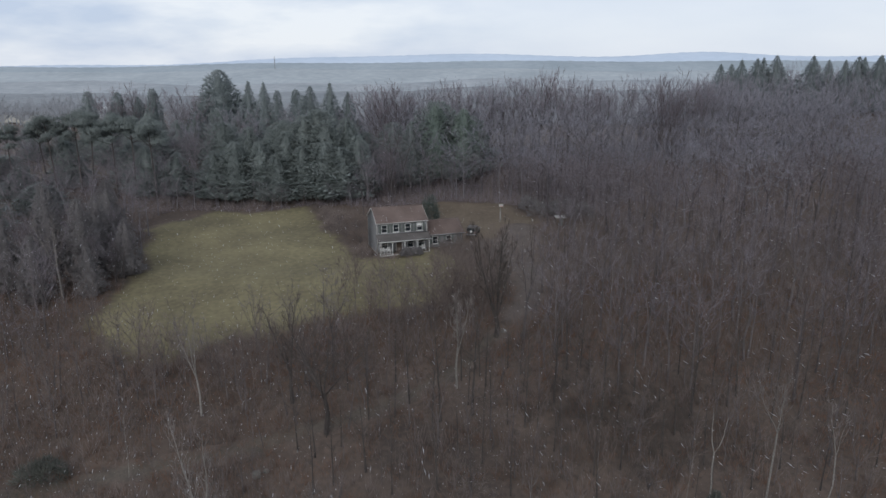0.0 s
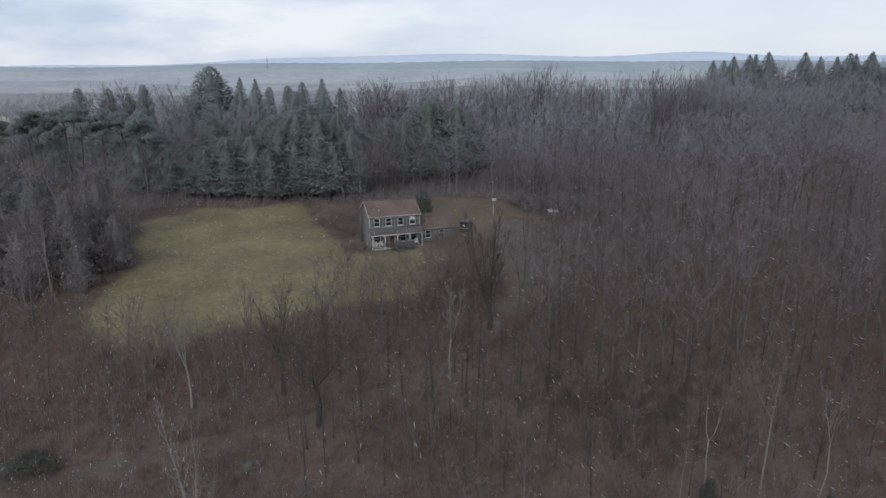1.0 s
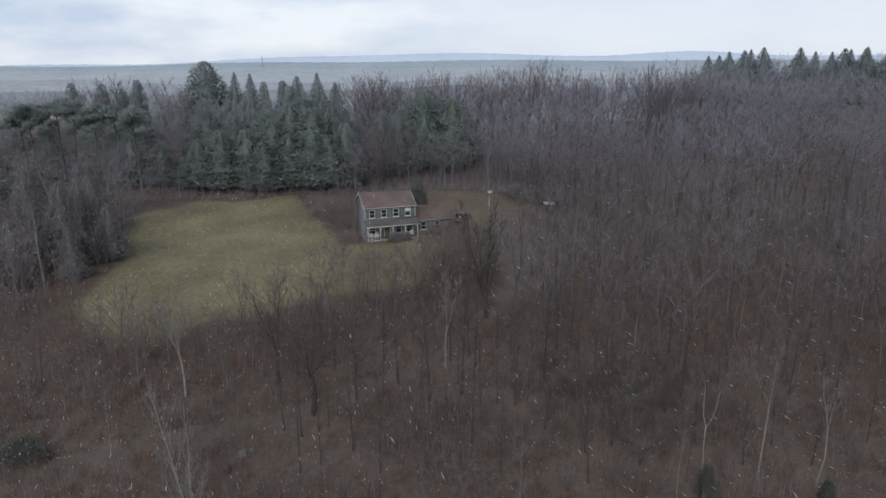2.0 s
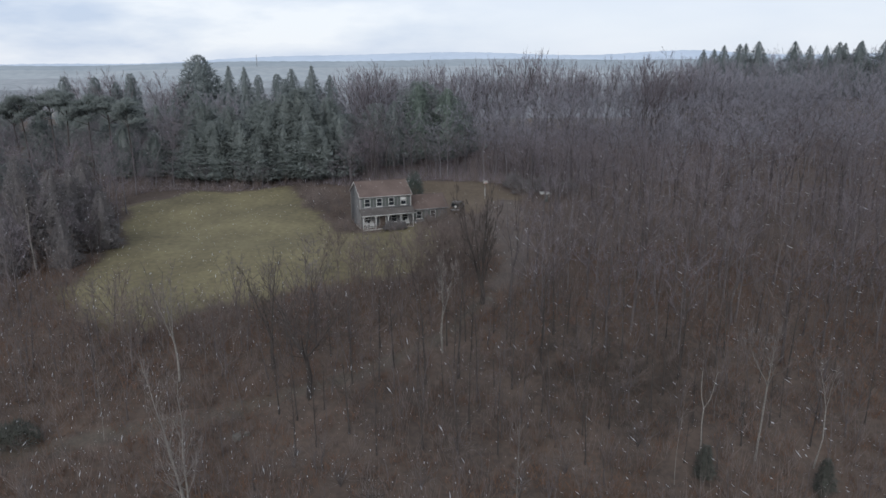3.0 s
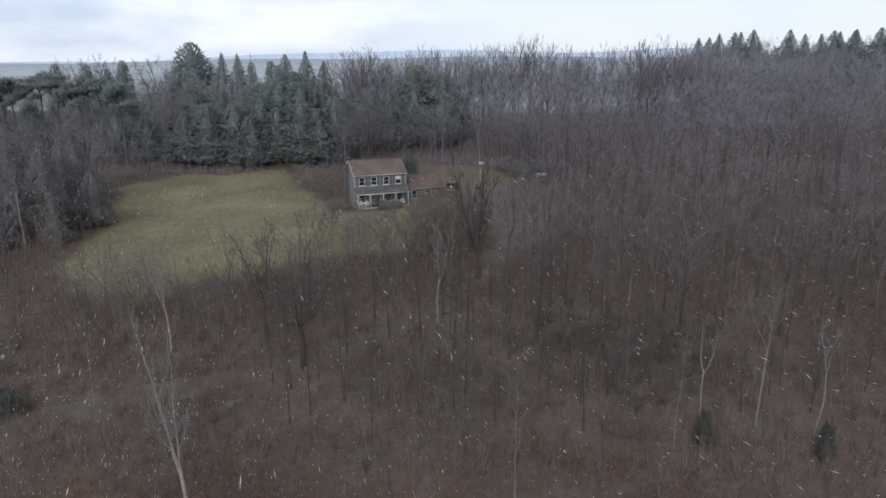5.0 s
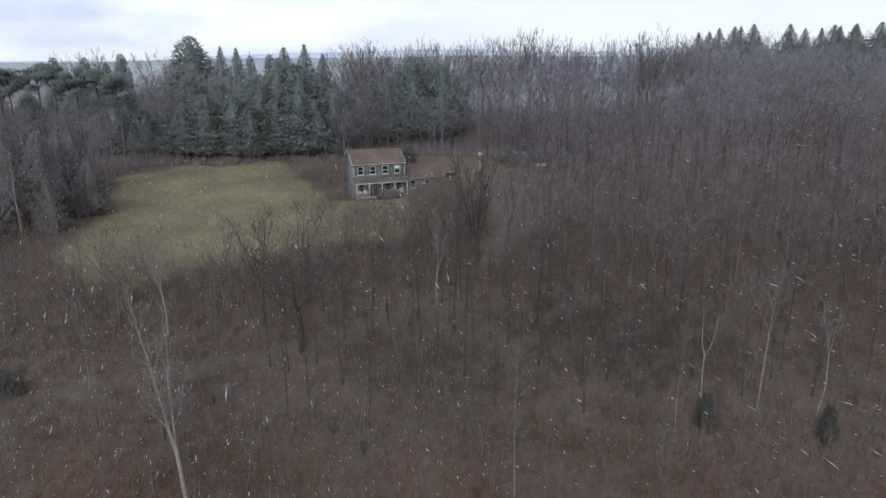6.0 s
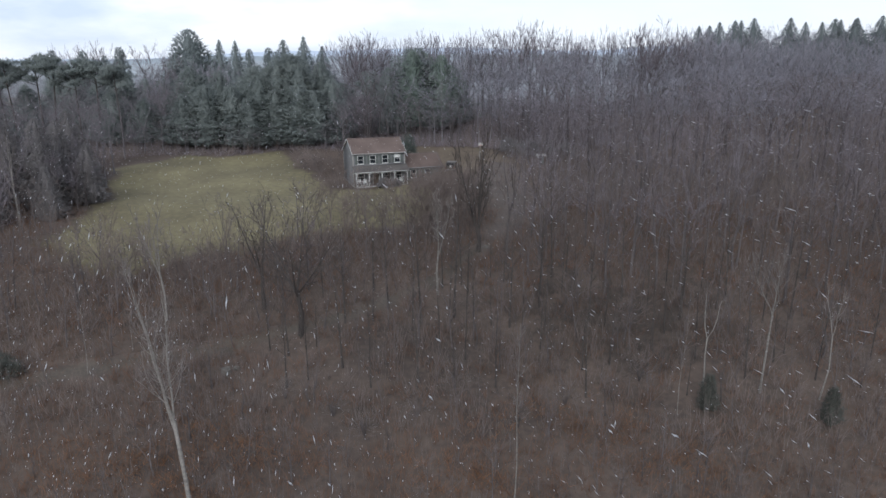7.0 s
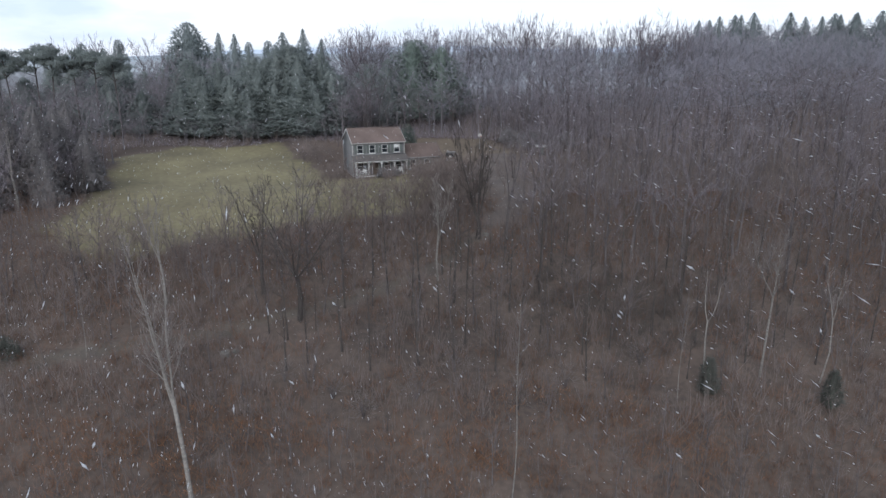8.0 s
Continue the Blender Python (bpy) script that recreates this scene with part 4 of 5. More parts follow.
own("paleR2", 34.9, 56.0, lambda: fork_tree(106, 11.4, 1.5, 0.06, 2, 0.55, 0.25, 14, 3, 0.15, 0.45, 0.7, 0.4, 0.009, (0.07, 0.0)), "pale_birch", "slim pale birch leaning in the woods", "pale birches", M_PALE, M_PALE_TWIG)
own("paleL", -15.3, 40.5, lambda: fork_tree(107, 19.5, 2.8, 0.14, 3, 0.42, 0.34, 45, 4, 0.08, 0.62, 0.68, 0.22, 0.008, (-0.075, 0.02)), "pale_birch", "pale-barked leaning tree with a thin upright crown", "pale birches", M_PALE, M_PALE_TWIG)
own("paleL2", -25.4, 66.0, lambda: fork_tree(108, 11.6, 2.0, 0.11, 3, 0.40, 0.34, 24, 4, 0.15, 0.5, 0.68, 0.3, 0.009), "pale_birch", "slim pale birch below the lawn", "pale birches", M_PALE, M_PALE_TWIG, turn=0.3)
own("thin", 5.8, 42.5, lambda: fork_tree(110, 15.0, 0.9, 0.05, 1, limbs=12, levels=2, first=0.55, angle=0.5, thin=0.009), "thin_birch", "very thin pale young tree", "pale birches", M_PALE, M_PALE_TWIG)
plant("thin", None, -27.0, 61.3, 0.38, 2.2, "", "very thin pale young tree", "pale birches", None, None)
plant("thin", None, -29.4, 57.3, 0.58, 1.0, "", "very thin pale young tree", "pale birches", None, None)
plant("thin", None, 21.5, 54.0, 0.62, 2.0, "", "very thin pale young tree", "pale birches", None, None)
plant("thin", None, 15.0, 60.0, 0.45, 2.9, "", "very thin pale young tree", "pale birches", None, None)
plant("paleL2", None, -52.5, 91.0, 1.1, 1.0, "", "pale forked leafless tree beside the lawn", "pale birches", None, None)
plant("paleL2", None, 1.5, 72.0, 1.05, 2.0, "", "pale leafless tree in front of the driveway", "pale birches", None, None)
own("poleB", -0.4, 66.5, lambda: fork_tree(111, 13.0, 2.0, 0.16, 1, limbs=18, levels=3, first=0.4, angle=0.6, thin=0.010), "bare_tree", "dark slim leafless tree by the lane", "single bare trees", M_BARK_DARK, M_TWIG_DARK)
plant("poleB", None, 3.0, 67.5, 1.05, 2.5, "", "dark slim leafless tree by the lane", "single bare trees", None, None)
TAKEN += [(-27, 61.3), (-29.4, 57.3), (21.5, 54), (15, 60), (1.5, 72), (3, 67.5)]

# slim dark poles among the brush
for i in range(64):
    x, y = -16 + 62 * rng.rand(), 56 + 22 * rng.rand()
    if lane_far(np.array([x]), np.array([y]))[0] > 1.5 and not inside(LAWN, x, y):
        plant("poleB", None, x, y, rng.uniform(0.42, 0.72), rng.rand() * 6.28, "", "slim dark leafless young tree in the brush", "young dark trees", None, None, sx=rng.uniform(0.7, 1.0))
        TAKEN.append((x, y))

for x, y, q in ((8.5, 66.0, 0.95), (12.2, 70.5, 1.0), (-3.8, 69.5, 0.9), (17.0, 68.0, 0.9), (21.5, 72.0, 1.0), (27.0, 69.0, 0.95), (-8.0, 66.8, 0.85), (33.0, 72.0, 1.0), (12.7, 96.5, 0.75), (38.5, 68.5, 0.9), (14.5, 76.0, 1.1), (-14.6, 62.0, 0.7)):
    plant("poleB", None, x, y, q, x * 1.7, "", "straight dark leafless tree rising out of the brush", "young dark trees", None, None, sx=0.8)
    TAKEN.append((x, y))

# evergreens
for i, (x, y, h) in enumerate([(24.3, 54.6, 3.6), (34.3, 53.0, 4.4)]):
    own("cedar%d" % (i % 2), x, y, lambda: conifer(40 + i, 3.4, 0.95, 0.45, 0.04, 7, 0.16, 0.35, 1300, 0.5, 0.5, 0.035, 0.7), "young_cedar", "small dark bushy cedar in the brush", "young cedars", M_BARK, M_JUNIPER) if i < 2 else plant("cedar%d" % (i % 2), None, x, y, h / 4, i, "", "small dark bushy cedar in the brush", "young cedars", None, None)

SPRUCES = [(-60.6, 221.7, 25.8, 3.1), (-55.2, 219, 25.5, 3.3), (-36.2, 193.7, 24.9, 3.3), (-30.8, 193.7, 25.8, 3.4), (-26.2, 195.5, 23.2, 2.9), (94.5, 244.3, 31, 3.6), (97.4, 242.5, 31, 3.3), (102.3, 246.2, 32.4, 4.1), (106.8, 244.3, 32.7, 4.1), (111.3, 249.8, 33.1, 3.6), (115.8, 249.8, 33.8, 4.1), (125.8, 244.3, 33.6, 5), (132.1, 246.2, 32.2, 3.2), (135.8, 242.5, 32.2, 3.3), (141.2, 244.3, 33.2, 4.5), (144.8, 247.1, 33.1, 3.6), (148.4, 244.3, 33.3, 4.1), (151.1, 248, 33.8, 4.1), (157.5, 244.3, 34.1, 4.5), (162.9, 248, 34.1, 4.5), (169.2, 244.3, 33.6, 4.5), (176.5, 246.2, 34.1, 4.5)]
for i, (x, y, top, R) in enumerate(SPRUCES):
    h = top + 0.5 * (x < 0) - float(land(x, y))
    k = i % 4
    TAKEN.append((x, y))
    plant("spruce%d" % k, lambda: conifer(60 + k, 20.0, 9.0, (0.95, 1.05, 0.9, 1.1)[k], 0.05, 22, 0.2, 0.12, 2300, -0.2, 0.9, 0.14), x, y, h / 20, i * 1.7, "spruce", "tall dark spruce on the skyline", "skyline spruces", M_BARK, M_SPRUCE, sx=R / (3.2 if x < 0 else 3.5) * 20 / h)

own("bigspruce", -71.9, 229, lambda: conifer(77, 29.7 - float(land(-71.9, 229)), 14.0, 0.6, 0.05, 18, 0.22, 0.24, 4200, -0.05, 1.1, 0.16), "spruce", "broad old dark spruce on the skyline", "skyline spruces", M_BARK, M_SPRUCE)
for i, (x, y, top, R) in enumerate([(-88.7, 217.2, 24.3, 1.0), (-99.5, 217.2, 23.2, 1.05), (-93.7, 218.1, 21.8, 0.9), (-109.5, 219, 23.4, 1.1), (-50.7, 217.2, 23.6, 0.85), (-45.0, 217.2, 23.9, 1.0), (-40.6, 205.5, 22.6, 0.95)]):
    h = top - float(land(x, y))
    TAKEN.append((x, y))
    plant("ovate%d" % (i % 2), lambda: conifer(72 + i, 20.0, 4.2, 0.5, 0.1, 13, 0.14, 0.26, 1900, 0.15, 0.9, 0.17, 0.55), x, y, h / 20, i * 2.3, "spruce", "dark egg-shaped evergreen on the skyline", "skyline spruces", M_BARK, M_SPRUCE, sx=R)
PINES = [(-108, 150, 10.5), (-75, 118, 9), (-84, 122, 9), (-96, 140, 9.5), (-118, 165, 11), (-65.2, 172, 15.5), (-76, 173.8, 16), (-57.9, 168.3, 16.4), (-90, 168, 12.5), (-114, 172, 15.5), (-122.2, 181, 17.3), (-115.8, 161.1, 14.6), (-12, 168, 17.5), (-7.2, 159.3, 19.6), (7, 170, 18), (-63, 144, 11.5), (-58, 151, 14), (-52, 153, 15), (-47, 151, 15.5), (-39, 148, 14.5), (-33, 151, 16.5), (-28, 150, 16.5), (-22, 147, 14), (-19, 157, 16.5), (-65, 152, 13), (-57, 163, 16), (-47, 163, 16.5), (-38, 166, 17), (-27, 163, 18), (-22, 168, 17), (-19, 172, 17.5), (-64, 172, 16), (-31.7, 157.5, 18.7), (-90.5, 206.3, 17.8), (-85.1, 204.5, 16.9), (-78.7, 208.2, 18.2), (-72.4, 204.5, 17.3), (-66.1, 209.1, 18.7), (-59.7, 205.4, 17.8), (-96.8, 205.4, 17.3), (-104.1, 208.2, 18.2), (-63.4, 164.7, 14.6), (-70.6, 159.3, 13.7), (-77.8, 165.6, 15.1), (-86, 159.3, 13.7), (-94.1, 164.7, 14.2), (-101.4, 157.5, 12.8), (-66, 140, 11.5), (-92, 150, 10), (-70, 128, 10.5), (-80, 136, 10), (-90, 132, 9.5), (-100, 160, 11), (-56, 156, 17.4), (-51, 161, 17.5), (-46, 156, 18.6), (-40, 152, 16.5), (-37, 160, 18.5), (-33, 156, 19.8), (-28, 156, 20.4), (-24.5, 153, 19), (-22, 160, 18.5), (-1.2, 165, 22.6), (3.6, 163, 20.5), (-44, 147, 14.5), (-35, 146, 15), (-30, 148, 16.2), (-25, 147, 15), (-49, 148, 14), (-55, 147, 12.5), (-20, 152, 15.5), (-60, 168, 16.5), (-52, 170, 17), (-42, 170, 17.5), (-72, 172, 18), (-31, 168, 18), (-115.8, 213.6, 15.5), (-123.1, 210, 15), (-81.5, 185.5, 18.2), (-74.2, 177.4, 17.3), (-90.5, 190.1, 17.8)]
for i, (x, y, top) in enumerate(PINES):
    if x < -45 and y < 176 and i % 2:
        continue
    h = (top - float(land(x, y))) * (0.86, 1.0, 0.93, 1.06, 0.8)[i % 5 - 1]
    k = i % 5
    TAKEN.append((x, y))
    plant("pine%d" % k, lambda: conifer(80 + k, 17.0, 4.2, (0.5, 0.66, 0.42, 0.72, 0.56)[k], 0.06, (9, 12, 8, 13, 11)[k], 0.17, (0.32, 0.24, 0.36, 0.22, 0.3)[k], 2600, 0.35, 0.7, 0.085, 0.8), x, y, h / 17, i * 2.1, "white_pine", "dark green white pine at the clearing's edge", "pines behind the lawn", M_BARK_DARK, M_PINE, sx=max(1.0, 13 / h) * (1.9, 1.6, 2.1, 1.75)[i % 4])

for i, (x, y, top) in enumerate([(-85.5, 152.5, 20.3), (-80.5, 153.5, 20.8), (-76.0, 150.0, 21.0), (-89.5, 156.0, 18.6), (-71.5, 151.0, 19.8), (-66.5, 149.0, 20.2), (-61.5, 147.5, 19.2), (-93.5, 150.0, 18.0)]):
    h = top - float(land(x, y))
    TAKEN.append((x, y))
    plant("flat_pine%d" % (i % 3), lambda: flat_pine(95 + i, 20.0, 5.0), x, y, h / 20, i * 2.2, "old_pine", "flat-topped old pine with a bare trunk beside the clearing", "flat-topped pines", M_BARK_DARK, M_PINE, sx=1.05)
for i, (x, y, top, R) in enumerate([(-1.7, 160.0, 21.8, 1.25), (4.7, 161.0, 21.0, 1.45)]):
    h = top - float(land(x, y))
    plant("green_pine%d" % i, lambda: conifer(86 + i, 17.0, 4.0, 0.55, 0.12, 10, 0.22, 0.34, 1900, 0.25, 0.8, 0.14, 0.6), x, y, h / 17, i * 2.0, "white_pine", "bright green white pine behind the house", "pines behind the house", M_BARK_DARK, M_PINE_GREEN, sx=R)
    TAKEN.append((x, y))
for i, (x, y, top) in enumerate([(-30.5, 154, 20.2), (-25.5, 151, 19.2), (-21.5, 155, 19.5), (-35.5, 158, 19.0), (-27, 158, 21.0), (-42.5, 153, 17.8), (-18.5, 150, 16.0), (-33.5, 149.5, 17.0)]):
    h = top - float(land(x, y))
    plant("pine%d" % (i % 3 * 2), None, x, y, h / 17, i * 1.1, "", "tall dark pine in the evergreen stand", "pines behind the lawn", None, None, sx=1.6)
    TAKEN.append((x, y))
CEDARS = [(-52.5, 98, 12.8), (-54, 110, 14.0), (-59, 101, 13.0), (-47.5, 101, 9.0), (-56, 91, 10.5), (-57, 116, 13.5), (-63, 108, 13.5), (-49.5, 93, 8.0), (-62, 95, 11.0), (-53, 104, 12.0), (-60, 122, 13.0)]
for i, (x, y, top) in enumerate(CEDARS):
    h = top - float(land(x, y))
    k = i % 3
    TAKEN.append((x, y))
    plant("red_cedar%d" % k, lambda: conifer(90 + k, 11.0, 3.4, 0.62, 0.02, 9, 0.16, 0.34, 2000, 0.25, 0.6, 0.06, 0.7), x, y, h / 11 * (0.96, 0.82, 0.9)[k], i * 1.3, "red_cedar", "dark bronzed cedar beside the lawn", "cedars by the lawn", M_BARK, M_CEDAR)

for i, (x, y, h) in enumerate([(-50.5, 96.5, 9.5), (-55.5, 95.0, 11.0), (-51.5, 106.0, 10.5), (-58.5, 106.0, 11.5), (-48.0, 97.5, 8.0), (-53.5, 88.5, 9.5), (-60.5, 98.5, 11.0), (-64.0, 101.5, 11.5), (-47.5, 104.5, 8.5), (-55.0, 101.0, 11.0)]):
    plant("thicket_tree%d" % (i % 3), lambda: fork_tree(270 + i, 10.0, 2.6, 0.09, 3, 0.25, 0.4, 40, 3, 0.12, 0.6, 0.7, 0.3, 0.015, kids=2.5), x, y, h / 10, i * 1.4, "bare_tree", "grey-brown leafless tree among the cedars", "bare trees by the cedars", M_BARK, M_TWIG)
    TAKEN.append((x, y))

# bare trees on the skyline
SKYLINE = [(-14.6, 181, 27.8, 4.4), (-11.8, 183.7, 27.3, 4.1), (-17.2, 183.7, 26.6, 4), (-4.5, 185.5, 27.3, 2.7), (0.5, 185.5, 28.4, 2.7), (4.8, 185.5, 27.8, 2.7), (12.7, 185.5, 28.3, 2.7), (16.3, 185.5, 29.5, 2.7), (20.6, 185.5, 28.3, 2.7), (25.8, 188.2, 31.4, 4.1), (29.4, 191.9, 30.9, 3.8), (32.9, 185.5, 28.9, 2.7), (38, 185.5, 28.3, 2.7), (42.5, 188.2, 27.8, 2.7), (47.4, 185.5, 28.9, 2.5), (54.3, 173.8, 29.1, 3.3), (57.9, 177.4, 30.5, 3.6), (-101.4, 217.2, 26.9, 4), (-94.1, 217.2, 26.9, 4), (-79.6, 217.2, 26.7, 4.5), (118.6, 253.4, 30.7, 3.6), (65.2, 181, 27.7, 2.7), (72.4, 194.6, 28.6, 2.7), (81.5, 208.2, 29.1, 2.7)]
for i, (x, y, top, R) in enumerate(SKYLINE):
    h = top - float(land(x, y))
    k = i % 4
    TAKEN.append((x, y))
    plant("sky%d" % k, lambda: fork_tree(120 + k, 22.0, 6.6, 0.24, 7, 0.34, 0.56, 91, 3, 0.10, 0.5, 0.68, 0.3, 0.026, (0.0, 0.0), kids=2.5), x, y, h / 22, i * 1.9, "skyline_tree", "tall leafless tree against the sky", "bare trees on the skyline", M_BARK, M_TWIG, sx=1.25 * R / 4.6 * 22 / h)



# ======== things round the house ========
def shrub(seed, rx, ry, h, n, leaf, radius=0.03, length=0.35):
    """A dense rounded bush: stems from the foot and leafy points all over it."""
    r = np.random.RandomState(seed)
    stems, leaves = Shape(), Shape()
    for i in range(9):
        a, q = r.rand() * 6.28, r.rand() ** 0.5
        stems.tube(arc((0, 0, -0.15), (math.cos(a) * q * rx / h, math.sin(a) * q * ry / h, 1), h * 0.8, 0.2, 3), [0.03, 0.025, 0.015, 0.008], 4)
    a, u, k = r.rand(n) * 6.28, r.rand(n), 0.55 + 0.45 * r.rand(n) ** 0.5
    lump = 1 + 0.16 * np.sin(a * 3 + seed) + 0.1 * np.sin(a * 7 + u * 9)
    el = np.arccos(1 - u * 0.98)
    p = np.stack([rx * np.cos(a) * np.sin(el) * k * lump, ry * np.sin(a) * np.sin(el) * k * lump, h * (0.08 + 0.86 * np.cos(el) * k * lump)], 1)
    p[:, 2] = np.maximum(p[:, 2], 0.05)
    d = p * np.array([1 / rx, 1 / ry, 0.8 / h]) + r.randn(n, 3) * 0.45 + np.array([0, 0, 0.25])
    d /= np.linalg.norm(d, axis=1)[:, None]
    leaves.spikes(p, p + d * length * (0.6 + 0.8 * r.rand(n))[:, None], radius)
    return stems, leaves


def set_shrub(key, seed, x, y, rx, ry, h, n, leaf, label, group, turn=0.0, radius=0.03, length=0.35, name="shrub"):
    ob = thing(name, Matrix.Translation((x, y, float(land(x, y)) + 0.1)) @ Matrix.Rotation(turn, 4, "Z"), label, "shrub", group)
    stems, leaves = shrub(seed, rx, ry, h, n, leaf, radius, length)
    part("stems", stems, M_BARK, ob)
    part("foliage", leaves, leaf, ob)
    TAKEN.append((x, y))


def at_house(u, v):
    p = HOUSE @ Vector((u, v, 0))
    return p.x, p.y


set_shrub("", 1, *at_house(4.3, -2.7), 1.1, 0.75, 1.45, 900, M_CEDAR, "dark rounded evergreen shrub against the porch", "porch shrubs", 0.3, 0.05)
set_shrub("", 2, *at_house(5.9, -2.7), 1.0, 0.7, 1.3, 800, M_CEDAR, "dark rounded evergreen shrub against the porch", "porch shrubs", 0.3, 0.05)
set_shrub("", 3, *at_house(12.0, 0.1), 0.9, 0.6, 1.0, 500, M_CEDAR, "low dark shrub under the wing's windows", "porch shrubs", 0.3, 0.05)
for i, (x, y, w, h) in enumerate([(-14.5, 118, 2.2, 2.4), (-17.5, 121, 2.6, 3.0), (-20.5, 123.5, 2.4, 2.6), (-16, 126, 2.6, 3.2), (-13.5, 110.5, 1.6, 1.8), (-19.5, 128, 2.4, 3.0), (-13.0, 131, 2.5, 3.2), (-22.5, 132, 2.3, 3.0)]):
    set_shrub("", 10 + i, x, y, w, w * 0.8, h, 420, M_TWIG_WARM if i % 3 else M_TWIG_RUST, "leafless brown bush beside the house", "brown bushes", i * 0.7, 0.02, 1.0, "bare_bush")
for i, (x, y, w, h) in enumerate([(20, 134, 3.0, 3.6), (23.5, 136, 3.2, 3.8), (17.5, 139, 2.6, 3.0), (27, 133, 2.6, 3.4)]):
    set_shrub("", 30 + i, x, y, w, w * 0.8, h, 700, M_CEDAR, "dark tangled evergreen thicket behind the yard", "yard thicket", i * 0.9, 0.05, 0.7, "thicket")


set_shrub("", 60, -37.0, 56.8, 2.3, 1.6, 1.9, 1300, M_JUNIPER, "low dark spreading juniper below the lane", "junipers", 0.2, 0.05, 0.5, "juniper")
for i, (x, y, w, h) in enumerate([(-7.7, 53.0, 1.1, 2.6), (-0.8, 52.6, 1.3, 2.8), (-5.0, 50.8, 1.0, 2.2), (7.5, 51.8, 0.8, 3.0), (2.5, 56.5, 1.2, 2.6), (12.0, 55.0, 1.0, 2.4), (19.5, 58.5, 1.1, 2.8), (-12.0, 55.0, 0.9, 2.2)]):
    set_shrub("", 70 + i, x, y, w, w, h, 150, M_PALE_TWIG, "pale twiggy leafless bush in the brush", "pale bushes", i * 0.8, 0.008, 1.1, "pale_bush")
set_shrub("", 50, -2.6, 132.5, 1.7, 1.6, 5.0, 1100, M_HOLLY, "dark rounded evergreen behind the house roof", "yard evergreens", 0, 0.06, 0.6, "evergreen")


def wheel(parent, x, y, z, r, w, cover=None):
    tyre = part("tyre", ring_shape(r, w, 20), M_RUBBER, None, "black rubber tyre")
    tyre.parent = parent
    tyre.location = (x, y, z)
    part("rim", disc_shape(r * 0.68, w * 0.9, 16), cover or M_STEEL, tyre, "white wheel cover" if cover else "steel rim", fix=True)
    return tyre


def ring_shape(r, w, n):
    """A tyre lying across x."""
    s = Shape()
    prof = [(-w / 2, r * 0.66), (-w / 2, r * 0.92), (-w * 0.35, r), (w * 0.35, r), (w / 2, r * 0.92), (w / 2, r * 0.66)]
    v, t, m = [], [], len(prof)
    for i in range(n):
        a = 2 * math.pi * i / n
        v += [(x, q * math.cos(a), q * math.sin(a)) for x, q in prof]
        for k in range(m):
            p, q = i * m + k, i * m + (k + 1) % m
            p2, q2 = (p + m) % (n * m), (q + m) % (n * m)
            t += [(p, q, q2), (p, q2, p2)]
    s.add(v, t)
    return s


def disc_shape(r, w, n):
    s = Shape()
    v = [(-w / 2, 0, 0), (w / 2, 0, 0)]
    t = []
    for i in range(n):
        a = 2 * math.pi * i / n
        v += [(-w / 2 * 0.8, r * math.cos(a), r * math.sin(a)), (w / 2 * 0.8, r * math.cos(a), r * math.sin(a))]
    for i in range(n):
        p, q = 2 + 2 * i, 2 + 2 * ((i + 1) % n)
        t += [(0, q, p), (1, p + 1, q + 1), (p, q, q + 1), (p, q + 1, p + 1)]
    s.add(v, t)
    return s


def off_roader(x, y, turn):
    """A dark square-backed car, its tail towards -y, with a spare wheel on the tail door."""
    car = thing("car", Matrix.Translation((x, y, float(land(x, y)) + 0.17)) @ Matrix.Rotation(turn, 4, "Z"), "dull brown off-road car with a white spare-wheel cover on the driveway", "car")
    bm = bmesh.new()
    for dims in ((-0.85, -2.0, 0.45, 0.85, 2.1, 1.05),):
        x0, y0, z0, x1, y1, z1 = dims
        bmesh.ops.create_cube(bm, size=1, matrix=Matrix.Translation(((x0 + x1) / 2, (y0 + y1) / 2, (z0 + z1) / 2)) @ Matrix.Diagonal((x1 - x0, y1 - y0, z1 - z0, 1)))
    bmesh.ops.bevel(bm, geom=bm.edges[:], offset=0.09, segments=2, affect="EDGES")
    me = bpy.data.meshes.new("body")
    bm.to_mesh(me)
    bm.free()
    me.materials.append(M_CARPAINT)
    body = new("body", me)
    body.parent = car
    s = Shape()
    s.prism([(-1.95, 1.04), (0.75, 1.04), (0.35, 1.72), (-1.85, 1.74)], -0.76, 0.76, Matrix.Rotation(radians(90), 4, "Z"))
    part("cabin", s, M_CARPAINT, car, fix=True)
    for side in (-1, 1):
        for y0, y1 in ((-1.75, -0.75), (-0.65, 0.25)):
            box_part("side_window", (side * 0.765 - 0.008, y0, 1.16, side * 0.765 + 0.008, y1, 1.62), M_GLASS, car, "dark side window")
    box_part("rear_window", (-0.62, -1.955, 1.18, 0.62, -1.92, 1.64), M_GLASS, car, "dark rear window")
    box_part("rear_bumper", (-0.86, -2.12, 0.42, 0.86, -1.99, 0.62), M_STEEL, car, "grey bumper", 0.03)
    box_part("front_bumper", (-0.86, 2.09, 0.42, 0.86, 2.22, 0.62), M_STEEL, car, "grey bumper", 0.03)
    for side in (-0.74, 0.74):
        box_part("tail_light", (side - 0.07, -2.03, 0.72, side + 0.07, -1.99, 0.98), M_BRICK, car, "red tail light")
        for yy in (-1.3, 1.35):
            wheel(car, side * 1.05, yy, 0.36, 0.36, 0.24)
    spare = wheel(car, 0.1, -2.14, 1.08, 0.36, 0.2, M_WHITE)
    spare.rotation_euler = (0, 0, radians(90))
    spare["label"] = "spare wheel with white cover"


